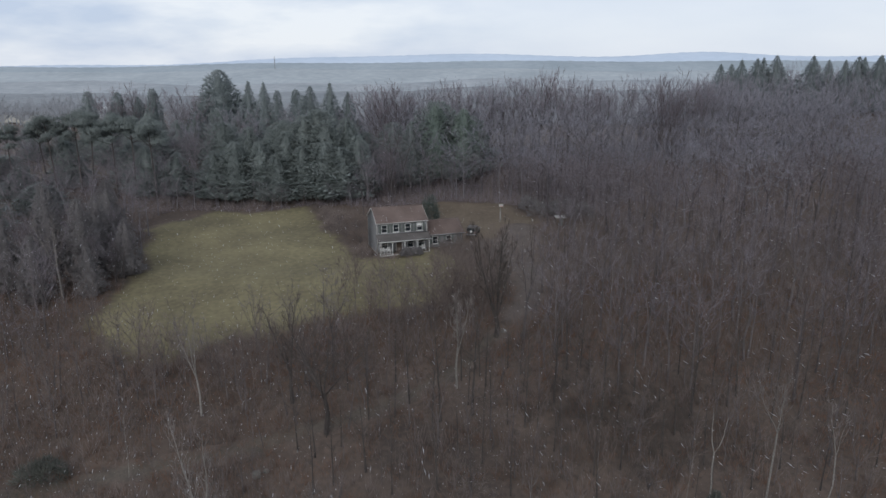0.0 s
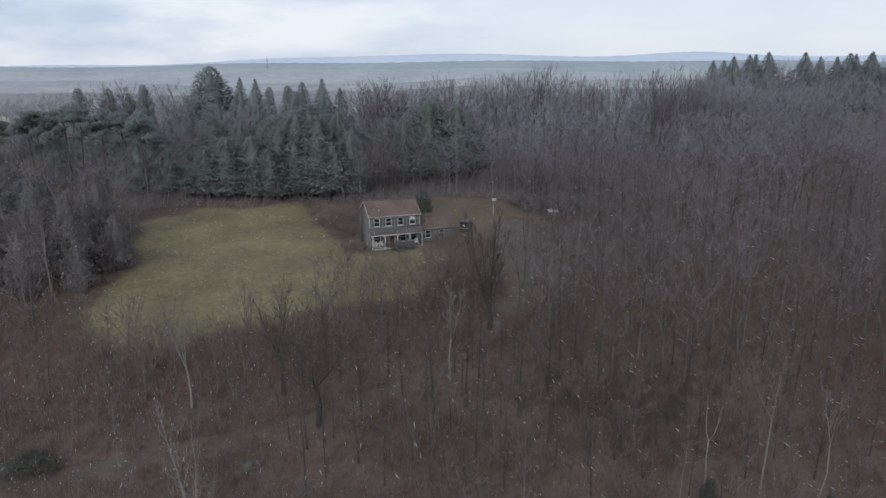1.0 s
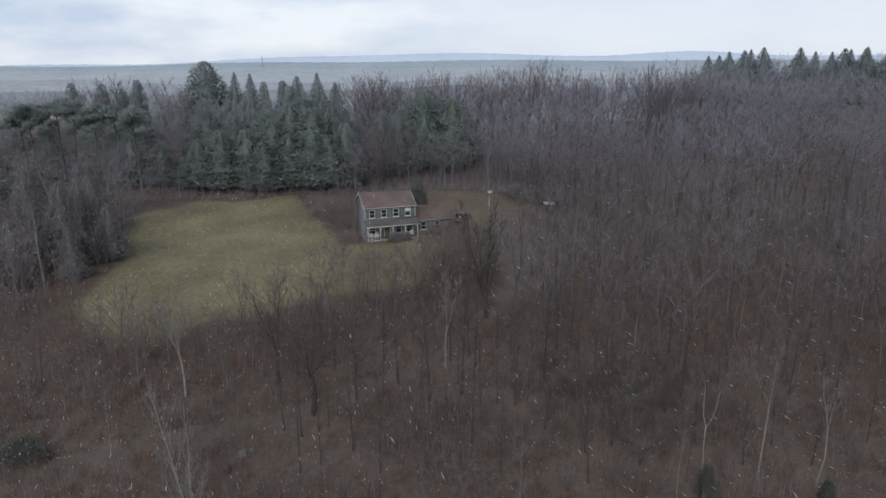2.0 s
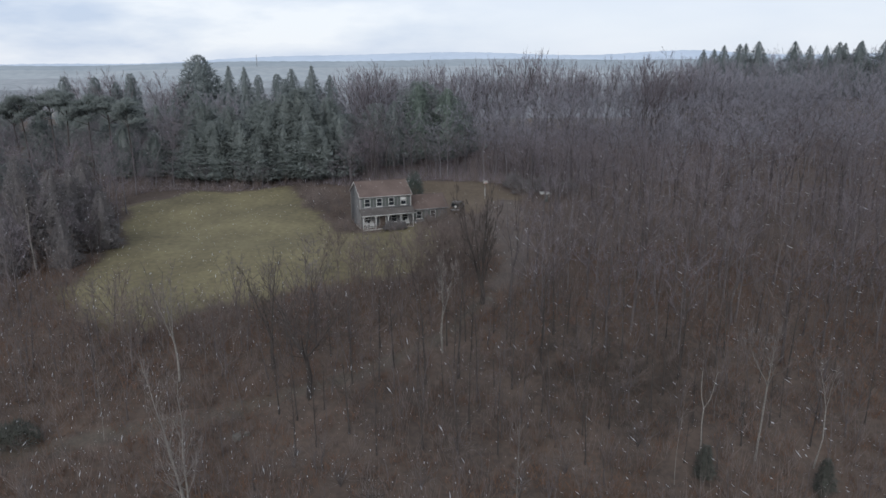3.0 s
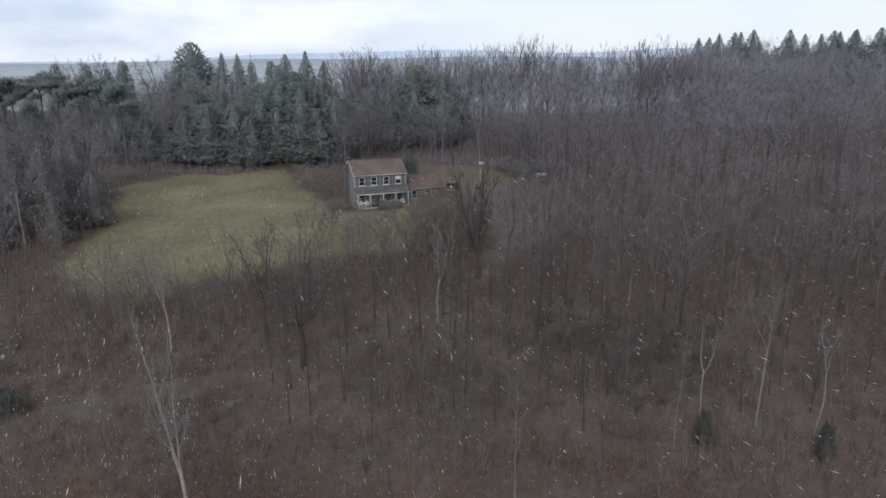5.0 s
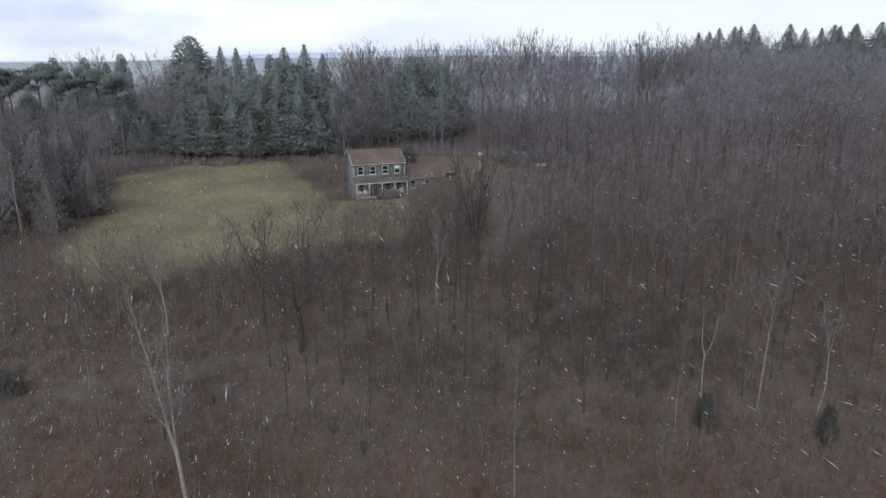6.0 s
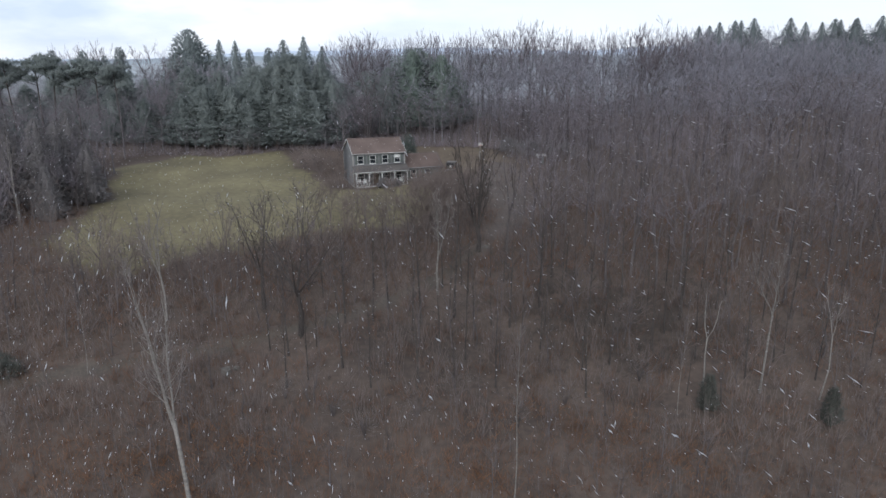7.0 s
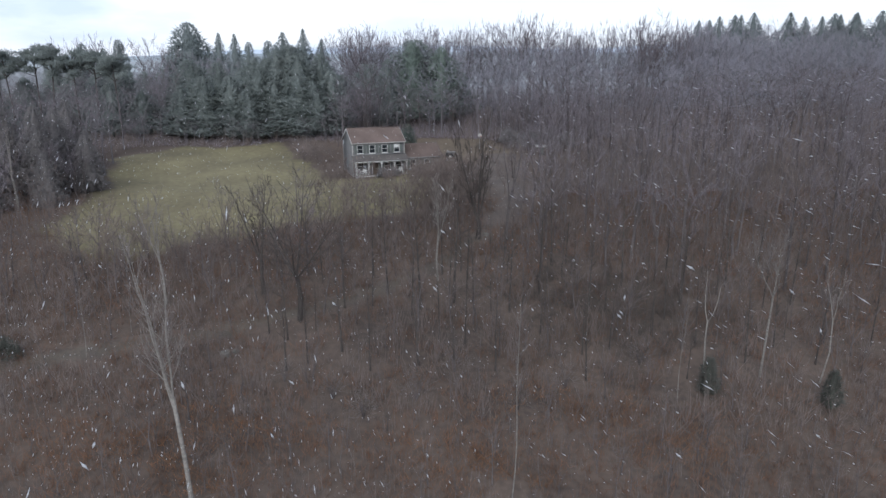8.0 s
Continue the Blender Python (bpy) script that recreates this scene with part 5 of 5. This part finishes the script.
off_roader(5.3, 121.4, radians(-14))


def hoop(x, y, turn):
    ob = thing("basketball_hoop", Matrix.Translation((x, y, float(land(x, y)) + 0.15)) @ Matrix.Rotation(turn, 4, "Z"), "weathered pale basketball backboard on a steel pole by the yard", "basketball hoop")
    s = Shape()
    s.tube([(0, 0.5, -0.3), (0, 0.5, 2.6), (0, 0.12, 3.0)], [0.06, 0.06, 0.05], 8)
    part("pole", s, M_STEEL, ob, "grey steel pole", fix=True)
    box_part("backboard", (-0.42, 0.04, 2.95, 0.42, 0.10, 3.5), M_STONE, ob, "weathered pale backboard", 0.01)
    box_part("pole_pad", (-0.11, 0.39, 0.5, 0.11, 0.60, 1.9), M_STONE, ob, "pale grey pole padding", 0.03)
    s = Shape()
    ring = [(0.23 * math.cos(k * math.pi / 8), -0.25 + 0.23 * math.sin(k * math.pi / 8), 3.05) for k in range(17)]
    s.tube(ring, [0.012] * 17, 5)
    part("rim", s, M_ORANGE, ob, "orange rim")


hoop(11.0, 130.4, radians(10))


def well_house(x, y, turn):
    ob = thing("shed", Matrix.Translation((x, y, float(land(x, y)) + 0.1)) @ Matrix.Rotation(turn, 4, "Z"), "small dark wooden shed with a pale grey metal roof", "shed")
    s = Shape()
    for k in range(12):
        for yy in (-0.65, 0.62):
            s.box(-0.85 + k * 0.142, yy, -0.2, -0.85 + k * 0.142 + 0.135, yy + 0.03, 1.35)
    for k in range(9):
        for xx in (-0.85, 0.82):
            s.box(xx, -0.65 + k * 0.144, -0.2, xx + 0.03, -0.65 + k * 0.144 + 0.137, 1.35)
    part("walls", s, M_DARKWOOD, ob, "dark board walls", fix=True)
    s = Shape()
    slab(s, -1.0, 1.0, -0.85, 1.38, 0.85, 1.62, 0.05)
    part("roof", s, M_STONE, ob, "pale grey metal roof", fix=True)
    box_part("door", (-0.35, -0.69, -0.1, 0.35, -0.655, 1.2), M_SHUTTER, ob, "dark plank door")


well_house(22.1, 129.0, radians(5))


def porch_chair(u, v):
    x, y = at_house(u, v)
    ob = thing("porch_chair", Matrix.Translation((x, y, 0.362)) @ Matrix.Rotation(radians(18.96), 4, "Z"), "white slatted wooden chair on the porch", "chair", "porch chairs")
    for lx in (-0.27, 0.23):
        for ly in (-0.25, 0.22):
            box_part("leg", (lx, ly, 0, lx + 0.05, ly + 0.05, 0.42 if ly < 0 else 1.0), M_WHITE, ob)
    box_part("seat", (-0.28, -0.27, 0.40, 0.29, 0.27, 0.44), M_WHITE, ob, "", 0.01)
    for k in range(4):
        box_part("back_slat", (-0.2 + k * 0.12, 0.235, 0.48, -0.12 + k * 0.12, 0.255, 0.98), M_WHITE, ob)
    for lx in (-0.29, 0.23):
        box_part("armrest", (lx, -0.27, 0.62, lx + 0.07, 0.25, 0.65), M_WHITE, ob)


porch_chair(0.75, -0.75)
porch_chair(1.75, -0.75)
porch_chair(7.8, -0.75)


def boulder(x, y, r, seed):
    bm = bmesh.new()
    bmesh.ops.create_icosphere(bm, subdivisions=3, radius=r)
    for v in bm.verts:
        v.co *= 1 + 0.35 * (noise.noise(v.co * 1.6 / r + Vector((seed, 0, 0))))
        v.co.z *= 0.75
    me = bpy.data.meshes.new("boulder")
    bm.to_mesh(me)
    bm.free()
    me.materials.append(M_BOULDER)
    ob = new("boulder", me)
    ob.location = (x, y, float(land(x, y)) + r * 0.3)
    tagged(ob, "pale weathered boulder beside the lane", "boulder", "boulders")


for x, y, q, k in ((-17.8, 58.4, 0.5, 3), (-17.0, 59.0, 0.3, 9), (7.8, 84.2, 0.4, 5)):
    boulder(x, y, q, k)


def far_house(x, y, turn, w, d, h, roof_m, label):
    ob = thing("farmhouse", Matrix.Translation((x, y, float(land(x, y)) - 0.3)) @ Matrix.Rotation(turn, 4, "Z"), label, "house", "far houses")
    s = Shape()
    s.prism([(-d / 2, 0), (d / 2, 0), (d / 2, h), (0, h + d * 0.32), (-d / 2, h)], -w / 2, w / 2, Matrix.Rotation(radians(90), 4, "Z"))
    part("wall", s, M_WHITE, ob, "white clapboard walls", fix=True)
    for sg in (-1, 1):
        s = Shape()
        slab(s, -w / 2 - 0.3, w / 2 + 0.3, sg * (d / 2 + 0.4), h - 0.1, 0, h + d * 0.32 + 0.16, 0.14)
        part("roof", s, roof_m, ob, fix=True)
    for z in (1.0, 3.8):
        for k in range(4):
            u = -w / 2 + (k + 0.5) * w / 4
            win = box_part("window", (u - 0.5, -d / 2 - 0.06, z, u + 0.5, -d / 2 - 0.01, z + 1.4), M_WHITE, ob, "white window frame")
            box_part("pane", (u - 0.4, -d / 2 - 0.08, z + 0.1, u + 0.4, -d / 2 - 0.062, z + 1.3), M_GLASS, win)
    box_part("chimney", (w / 4, -0.4, h + d * 0.2, w / 4 + 0.8, 0.4, h + d * 0.32 + 1.2), M_BRICK, ob, "red brick chimney")


far_house(-284, 600, 0.5, 14, 9, 6.5, M_WHITE, "white farmhouse with a pale roof far off in the valley")
far_house(-250, 590, -0.3, 11, 8, 6.5, M_STONE, "white farmhouse with a grey roof far off in the valley")
far_house(-169, 400, 0.4, 11, 8, 5.5, M_STONE, "white house with a grey roof in the valley beyond the pines")

FIELD = [(-430, 560), (-340, 520), (-255, 530), (-250, 575), (-330, 600), (-420, 640)]
patch("field", FIELD, M_FIELD, 0.5, "pale stubble field far off in the valley", "field", step=6.0, soft=8)
MEADOW = [(-109, 171), (-86, 170), (-85, 186), (-90, 200), (-107, 201)]
patch("meadow", MEADOW, M_YARD, 0.12, "tan rough meadow beyond the trees", "meadow", step=1.2, soft=2)


def mast(x, y, h):
    ob = thing("radio_mast", Matrix.Translation((x, y, 10)), "thin grey lattice mast on the far rise", "mast")
    for k in range(3):
        a = k * 2.094
        s = Shape()
        s.tube([(3.2 * math.cos(a), 3.2 * math.sin(a), 0), (0.8 * math.cos(a), 0.8 * math.sin(a), h)], [0.7, 0.45], 5)
        part("leg", s, M_STEEL, ob)
    for i in range(9):
        z0, z1 = h * i / 9, h * (i + 1) / 9
        r0, r1 = 3.2 - 2.4 * i / 9, 3.2 - 2.4 * (i + 1) / 9
        s = Shape()
        for k in range(3):
            a, b = k * 2.094, (k + 1) * 2.094
            s.tube([(r0 * math.cos(a), r0 * math.sin(a), z0), (r1 * math.cos(b), r1 * math.sin(b), z1)], [0.3, 0.3], 4)
        part("brace", s, M_STEEL, ob)


mast(-697, 2980, 66)


# ======== the woods ========
def open_ground(x, y, lane=2.0, stand=True):
    bad = inside(LAWN, x, y) | inside(YARD, x, y) | inside(DRIVE, x, y) | (lane_far(x, y) < lane)
    bad |= (x > -17) & (x < 18) & (y > 96) & (y < 142)
    bad |= (x > -56) & (x < -10) & (y > 122) & (y < 139)
    bad |= (x > -30) & (x < -10) & (y > 100) & (y < 142)
    bad |= (x > -108) & (x < -85) & (y > 170) & (y < 201)
    bad |= (x > -12) & (x < 4) & (y > 90) & (y < 100)
    if stand:
        bad |= (x > -50) & (x < -17) & (y > 139) & (y < 176)
    return bad


def scatter(x0, x1, y0, y1, step, seed, wedge=True, lane=2.0, stand=True):
    r = np.random.RandomState(seed)
    X, Y = np.meshgrid(np.arange(x0, x1, step), np.arange(y0, y1, step))
    X, Y = (X + r.rand(*X.shape) * step * 0.9).ravel(), (Y + r.rand(*Y.shape) * step * 0.9).ravel()
    ok = ~open_ground(X, Y, lane, stand)
    if wedge:
        ok &= np.abs(X) < 0.70 * Y + 14
    for tx, ty in TAKEN:
        ok &= np.hypot(X - tx, Y - ty) > 1.6
    return X[ok], Y[ok]


X, Y = scatter(-75, 100, 35, 112, 5.1, 5)
order = np.argsort(Y)
for x, y in zip(X[order], Y[order]):
    left = x < 9 and y < 104
    if left and rng.rand() < 0.42:
        continue
    if y < 69 and not left:
        if rng.rand() < 0.35:
            continue
        left = True
    h = rng.uniform(6.0, 9.5) if left else rng.uniform(12.0, 17.0)
    if y < 62:
        h = rng.uniform(3.5, 6.5)
    if x < -45 and y > 75:
        h = rng.uniform(8, 13)
    k = rng.randint(8)
    pale = rng.rand() < 0.03
    warm = y < 72 and not pale
    key, bark, leaf = ("%swood%d" % ("warm" if warm else "", k), M_BARK, M_TWIG_WARM if warm else M_TWIG) if not pale else ("palewood%d" % (k % 2), M_BARK_GREY, M_PALE_TWIG)
    plant(key, lambda: fork_tree(200 + k, 15.0, 1.9 if pale else 3.3, 0.10 if pale else 0.13, 1 + (k % 3 == 0) * 2, 0.35, 0.3, 18, 3, 0.5 if pale else 0.30, 0.55, 0.68, 0.35, 0.012, kids=2.3), x, y, h / 15, rng.rand() * 6.28, "bare_tree", "pale-barked leafless tree on the wooded slope" if pale else "slim grey-brown leafless tree on the wooded slope", "bare trees on the slope", bark, leaf, sx=rng.uniform(0.9, 1.25) * (1.2 if left else 1))


# fuzzy-crowned trees along the lawn's lower edge
EDGE = [(-33.9, 73.0), (-25.0, 70.5), (-9.6, 85.5), (-22.6, 73.3), (-5.0, 88.0), (-1.2, 84.2), (-16.6, 74.7), (-28.8, 71.5), (-6.8, 81.9), (-38.1, 74.1), (-3.0, 93.5), (-8.5, 92.0), (-41.2, 78.6), (-36.0, 76.5), (-31.0, 75.4), (-10.8, 77.5), (-4.6, 84.6), (-21.0, 70.8), (-31.5, 69.5), (0.8, 88.5), (1.8, 94.0), (-1.0, 98.5), (-14.5, 90.5), (-12.5, 93.0), (-10.5, 91.5), (-9.0, 96.5), (-12.8, 97.5), (-6.5, 94.5)]
for i, (x, y) in enumerate(EDGE):
    plant("edge%d" % (i % 3), lambda: fork_tree(260 + i % 3, 9.0, 2.9, 0.07, 4, 0.22, 0.5, 44, 3, 0.12, 0.6, 0.72, 0.35, 0.014, kids=2.6), x, y, (0.8, 0.62, 0.72, 0.9, 0.66)[i % 5], i * 1.3, "bare_tree", "bushy-crowned brown leafless tree at the lawn's lower edge", "bare trees below the lawn", M_TWIG_WARM, M_TWIG_WARM, sx=1.1)


for x, y, q in ((0.8, 103.0, 0.46), (-1.8, 105.2, 0.36), (2.2, 104.6, 0.48), (4.2, 107.2, 0.46), (7.4, 111.0, 0.46), (6.6, 102.5, 0.55), (8.6, 105.0, 0.5), (-0.6, 104.5, 0.44), (3.6, 102.0, 0.5), (6.2, 106.0, 0.5), (5.6, 109.5, 0.4), (2.9, 106.2, 0.42), (4.9, 104.0, 0.5), (1.6, 108.3, 0.36), (7.5, 108.5, 0.45), (9.5, 114.5, 0.4), (-1.2, 86.2, 0.74), (0.9, 86.0, 0.75), (3.9, 86.0, 0.74), (5.2, 87.2, 0.72), (0.4, 85.0, 0.7), (2.0, 86.5, 0.74), (3.4, 85.2, 0.72), (1.2, 89.5, 0.66), (3.0, 91.0, 0.62), (11.8, 98.5, 0.62), (0.2, 110.2, 0.4), (1.8, 110.9, 0.44), (3.4, 111.4, 0.42), (5.0, 111.8, 0.44), (2.6, 109.2, 0.46), (4.4, 110.0, 0.46), (0.6, 106.8, 0.46)):
    plant("edge%d" % (int(y) % 3), None, x, y, q * (1.05 if y > 100 and x < 9 else 1.45), x * 2, "", "small leafless tree in front of the low wing", "bare trees by the wing", None, None, sx=1.2)


def woods(name, X, Y, templates, hmin, hmax, base_h, seed, label, widen=1.0, twig=M_TWIG, bark=M_BARK, low=lambda x, y: 1.0):
    """Far trees, joined: one mesh of trunks and one of crowns."""
    r = np.random.RandomState(seed)
    holder = thing(name, Matrix.Identity(4), label, "woods", kind="stuff")
    for which, pname, material in ((0, "trunks", bark), (1, "crowns", twig)):
        rr = np.random.RandomState(seed)
        VV, TT, n = [], [], 0
        for x, y in zip(X, Y):
            v, t = templates[rr.randint(len(templates))][which]
            s, a = rr.uniform(hmin, hmax) / base_h * low(x, y), rr.rand() * 6.28
            w = s * widen * rr.uniform(0.9, 1.2)
            c, d = math.cos(a) * w, math.sin(a) * w
            VV.append(np.stack([v[:, 0] * c - v[:, 1] * d + x, v[:, 0] * d + v[:, 1] * c + y, v[:, 2] * s + float(land(x, y))], 1))
            TT.append(t + n)
            n += len(v)
        ob = new(pname, mesh_of(pname, np.concatenate(VV), np.concatenate(TT), material))
        ob.parent = holder
        tagged(ob, kind="stuff")
    return holder


mid_t = [tuple(s.arrays() for s in fork_tree(300 + k, 17.0, 4.6, 0.12, 1 + (k % 3 == 0), 0.4, 0.3, 18, 3, 0.22, 0.85, 0.68, 0.22, 0.025, lo=True, kids=2.2)) for k in range(8)]
far_t = [tuple(s.arrays() for s in fork_tree(320 + k, 19.0, 5.0, 0.14, 3 + k % 3, 0.28, 0.45, 22, 3, 0.08, 0.5, 0.68, 0.4, 0.029, lo=True, kids=2.3)) for k in range(7)]
X, Y = scatter(-75, 105, 36, 114, 2.7, 25, lane=0.5)
young_t = [tuple(s.arrays() for s in fork_tree(340 + k, 7.0, 1.9, 0.05, 1 + (k % 2) * 2, 0.2, 0.35, 10, 2, 0.2, 0.5, 0.75, 0.4, 0.013, lo=True, kids=2.4)) for k in range(6)]
woods("young_woods", X, Y, young_t, 3.0, 7.5, 7, 26, "thicket of young leafless trees under the woods", 1.15, M_TWIG_WARM, low=lambda x, y: 0.75 if y < 60 else (1.15 if y < 92 else 1.0))
X, Y = scatter(-150, 160, 112, 186, 5.7, 6)
left = X < -14
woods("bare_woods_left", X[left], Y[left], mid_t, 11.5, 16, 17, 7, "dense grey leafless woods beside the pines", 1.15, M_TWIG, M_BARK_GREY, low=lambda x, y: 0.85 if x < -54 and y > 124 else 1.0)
# browner trees in front, haze-pale twigs behind, mixed along a loose line
brown = ~left & (Y < 138 + 16 * np.random.RandomState(71).randn(len(Y)))
grey = ~left & ~brown
woods("bare_woods_slope", X[brown], Y[brown], mid_t, 13, 18.5, 17, 7, "dense brown leafless woods beside the clearing", 1.15, M_TWIG, M_BARK)
woods("bare_woods_middle", X[grey], Y[grey], mid_t, 13, 18.5, 17, 72, "dense grey leafless woods behind the clearing", 1.15, M_TWIG_FAR_HAZE, M_BARK_GREY)
r = np.random.RandomState(44)
X, Y = r.uniform(-64, -17, 34), r.uniform(140.5, 146, 34)
woods("bare_woods_edge", X, Y, mid_t, 4, 7, 17, 45, "brown leafless trees in front of the pines", 1.3, M_TWIG, M_BARK_GREY)
r = np.random.RandomState(46)
X, Y = r.uniform(-16, 36, 150), r.uniform(135, 153, 150)
keep = ~(inside(YARD, X, Y) | inside(YARD, X, Y - 3)) & (np.hypot(X + 2.6, Y - 132.5) > 4)
woods("bare_woods_yard", X[keep], Y[keep], mid_t, 7, 12.5, 17, 47, "brown leafless trees along the back of the yard", 1.2, M_TWIG, M_BARK)
X, Y = scatter(-230, 245, 183, 272, 6.8, 8)
X2, Y2 = scatter(-20, 104, 178, 200, 4.4, 14)
X, Y = np.concatenate([X, X2]), np.concatenate([Y, Y2])
keep = Y < np.interp(X, [-400, -60, 60, 110, 400], [234, 198, 198, 261, 270])
X, Y = X[keep], Y[keep]
woods("bare_woods_far", X, Y, far_t, 17, 22, 19, 9, "far grey-brown leafless woods", 1.3, M_TWIG_FAR_HAZE, M_BARK_GREY, lambda x, y: 0.62 if x < -70 else (0.78 if x < -22 else (0.86 if x > 88 else 1.0)))
valley_t = [tuple(s.arrays() for s in fork_tree(360 + k, 16.0, 6.0, 0.2, 4, 0.25, 0.5, 24, 2, 0.08, 0.5, 0.72, 0.35, 0.07, lo=True, kids=2.4)) for k in range(5)]
r = np.random.RandomState(61)
Y = r.uniform(300, 640, 330)
X = Y * r.uniform(-0.66, 0.12, 330)
keep = ~inside(FIELD, X, Y)
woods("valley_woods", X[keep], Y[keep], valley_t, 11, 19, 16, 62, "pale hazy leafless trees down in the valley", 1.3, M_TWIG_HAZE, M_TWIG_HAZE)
X, Y = scatter(-150, 170, -120, 24, 38.0, 10, wedge=False)
keep = np.hypot(X, Y) > 14
woods("bare_woods_behind", X[keep], Y[keep], far_t, 9, 13, 19, 12, "leafless woods on the lower slope", 1.1)


def brush(name, X, Y, hmin, hmax, per, material, seed, label, radius=0.02, spread=0.5):
    r = np.random.RandomState(seed)
    n = len(X)
    base = np.repeat(np.stack([X, Y, land(X, Y) - 0.05], 1), per, axis=0)
    hh = np.repeat(r.uniform(hmin, hmax, n), per) * r.uniform(0.5, 1.1, n * per)
    base[:, :2] += r.randn(n * per, 2) * 0.35
    d = np.stack([r.randn(n * per) * spread, r.randn(n * per) * spread, np.ones(n * per)], 1)
    s = Shape()
    s.spikes(base, base + d * hh[:, None], radius)
    v, t = s.arrays()
    return tagged(new(name, mesh_of(name, v, t, material)), label, "brush", kind="stuff")


X, Y = scatter(-70, 95, 33, 100, 1.2, 21, lane=0.0)
brush("red_brush", X, Y, 0.5, 1.9, 12, M_TWIG_RED, 22, "tangled reddish-brown brush on the woodland floor", 0.022, 0.45)
X, Y = scatter(-85, 125, 50, 178, 2.1, 23, lane=1.2, stand=False)
brush("grey_brush", X, Y, 1.2, 4.2, 13, M_TWIG_WARM, 24, "grey-brown saplings under the trees", 0.026, 0.32)

X, Y = scatter(-48, 62, 33, 64, 1.9, 65, lane=1.0)
brush("sapling_brush", X, Y, 1.6, 4.4, 3, M_PALE_TWIG, 66, "thin upright grey-brown saplings on the lower slope", 0.011, 0.10)
# a loose clump of brush in the darker twig colour
r = np.random.RandomState(63)
X, Y = 19.0 + 7.0 * r.randn(420), 67.0 + 5.0 * r.randn(420)
keep = (Y > 54) & (Y < 80) & (lane_far(X, Y) > 1.5)
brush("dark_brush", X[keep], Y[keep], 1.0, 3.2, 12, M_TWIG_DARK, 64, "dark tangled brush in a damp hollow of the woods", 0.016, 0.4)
X, Y = scatter(-68, 30, 138, 160, 1.25, 27, stand=False)
brush("edge_brush", X, Y, 0.5, 1.5, 11, M_TWIG, 28, "dense grey-brown saplings along the clearing's edge", 0.024, 0.4)

r = np.random.RandomState(39)
X, Y = r.uniform(-26, -14.5, 420), r.uniform(109, 141, 420)
keep = ~inside(LAWN, X + 0.5, Y)
brush("verge_brush", X[keep], Y[keep], 0.4, 1.3, 10, M_TWIG_WARM, 40, "low brown brush between lawn and house", 0.02, 0.45)
X, Y = scatter(-25, 120, 176, 204, 2.3, 47)
brush("crest_brush", X, Y, 3.0, 7.5, 9, M_TWIG_FAR_HAZE, 48, "grey saplings under the trees on the crest", 0.04, 0.28)
X, Y = scatter(-22, 60, 142, 176, 1.5, 37, stand=False)
brush("thicket_brush", X, Y, 1.2, 3.6, 9, M_TWIG, 38, "grey-brown thicket of saplings behind the house", 0.022, 0.4)

r = np.random.RandomState(41)
pts = np.concatenate([np.array([[cx, cy]]) + r.randn(90, 2) * np.array([[3.6, 1.6]]) for cx, cy in ((-23.4, 47.0), (-13.2, 49.5), (13.7, 52.7), (-17.5, 44.0), (20.0, 49.0), (3.0, 46.0))])
brush("bracken", pts[:, 0], pts[:, 1], 0.35, 1.0, 9, M_RUSTLEAF, 42, "rust-coloured dead bracken patches on the woodland floor", 0.02, 0.6)

# ======== falling snow ========
r = np.random.RandomState(31)
n = 20000
y = 11 + 105 * r.rand(n) ** 1.3
side = r.uniform(-0.75, 0.75, n)
thick = r.rand(n) < np.interp(side, [-0.75, 0.0, 0.3], [1.0, 0.6, 0.4])
y, side = y[thick], side[thick]
n = len(y)
z = r.uniform(-9, 17.2, n)
c = np.stack([side * (y + 8), y, z], 1)
d = np.stack([0.28 + 0.45 * side, np.full(n, -0.75), -0.34 + 0.34 * side], 1) + r.randn(n, 3) * 0.13
d /= np.linalg.norm(d, axis=1)[:, None]
size = (0.005 + 0.010 * r.rand(n) ** 1.8) * (1 + y / 110)
half = d * (size * np.where(r.rand(n) < 0.18, 11 + 5 * side, 3.5))[:, None]
# a few flakes drift past close to the eye
m = 110
y2 = r.uniform(4.5, 10, m)
c2 = np.stack([r.uniform(-0.7, 0.7, m) * y2, y2, r.uniform(4, 16.5, m)], 1)
q2 = 0.008 + 0.008 * r.rand(m)
d2 = np.stack([0.35 + 0.3 * r.randn(m), -0.3 + 0.2 * r.randn(m), -0.7 + 0.25 * r.randn(m)], 1)
d2 /= np.linalg.norm(d2, axis=1)[:, None]
c, size = np.concatenate([c, c2]), np.concatenate([size, q2])
half = np.concatenate([half, d2 * (q2 * r.uniform(2.0, 4.5, m))[:, None]])
s = Shape()
s.spikes(c, c + half, size)
s.spikes(c, c - half, size)
v, t = s.arrays()
tagged(new("falling_snow", mesh_of("falling_snow", v, t, M_SNOW)), "white snowflakes drifting down through the air", "snow", kind="stuff")
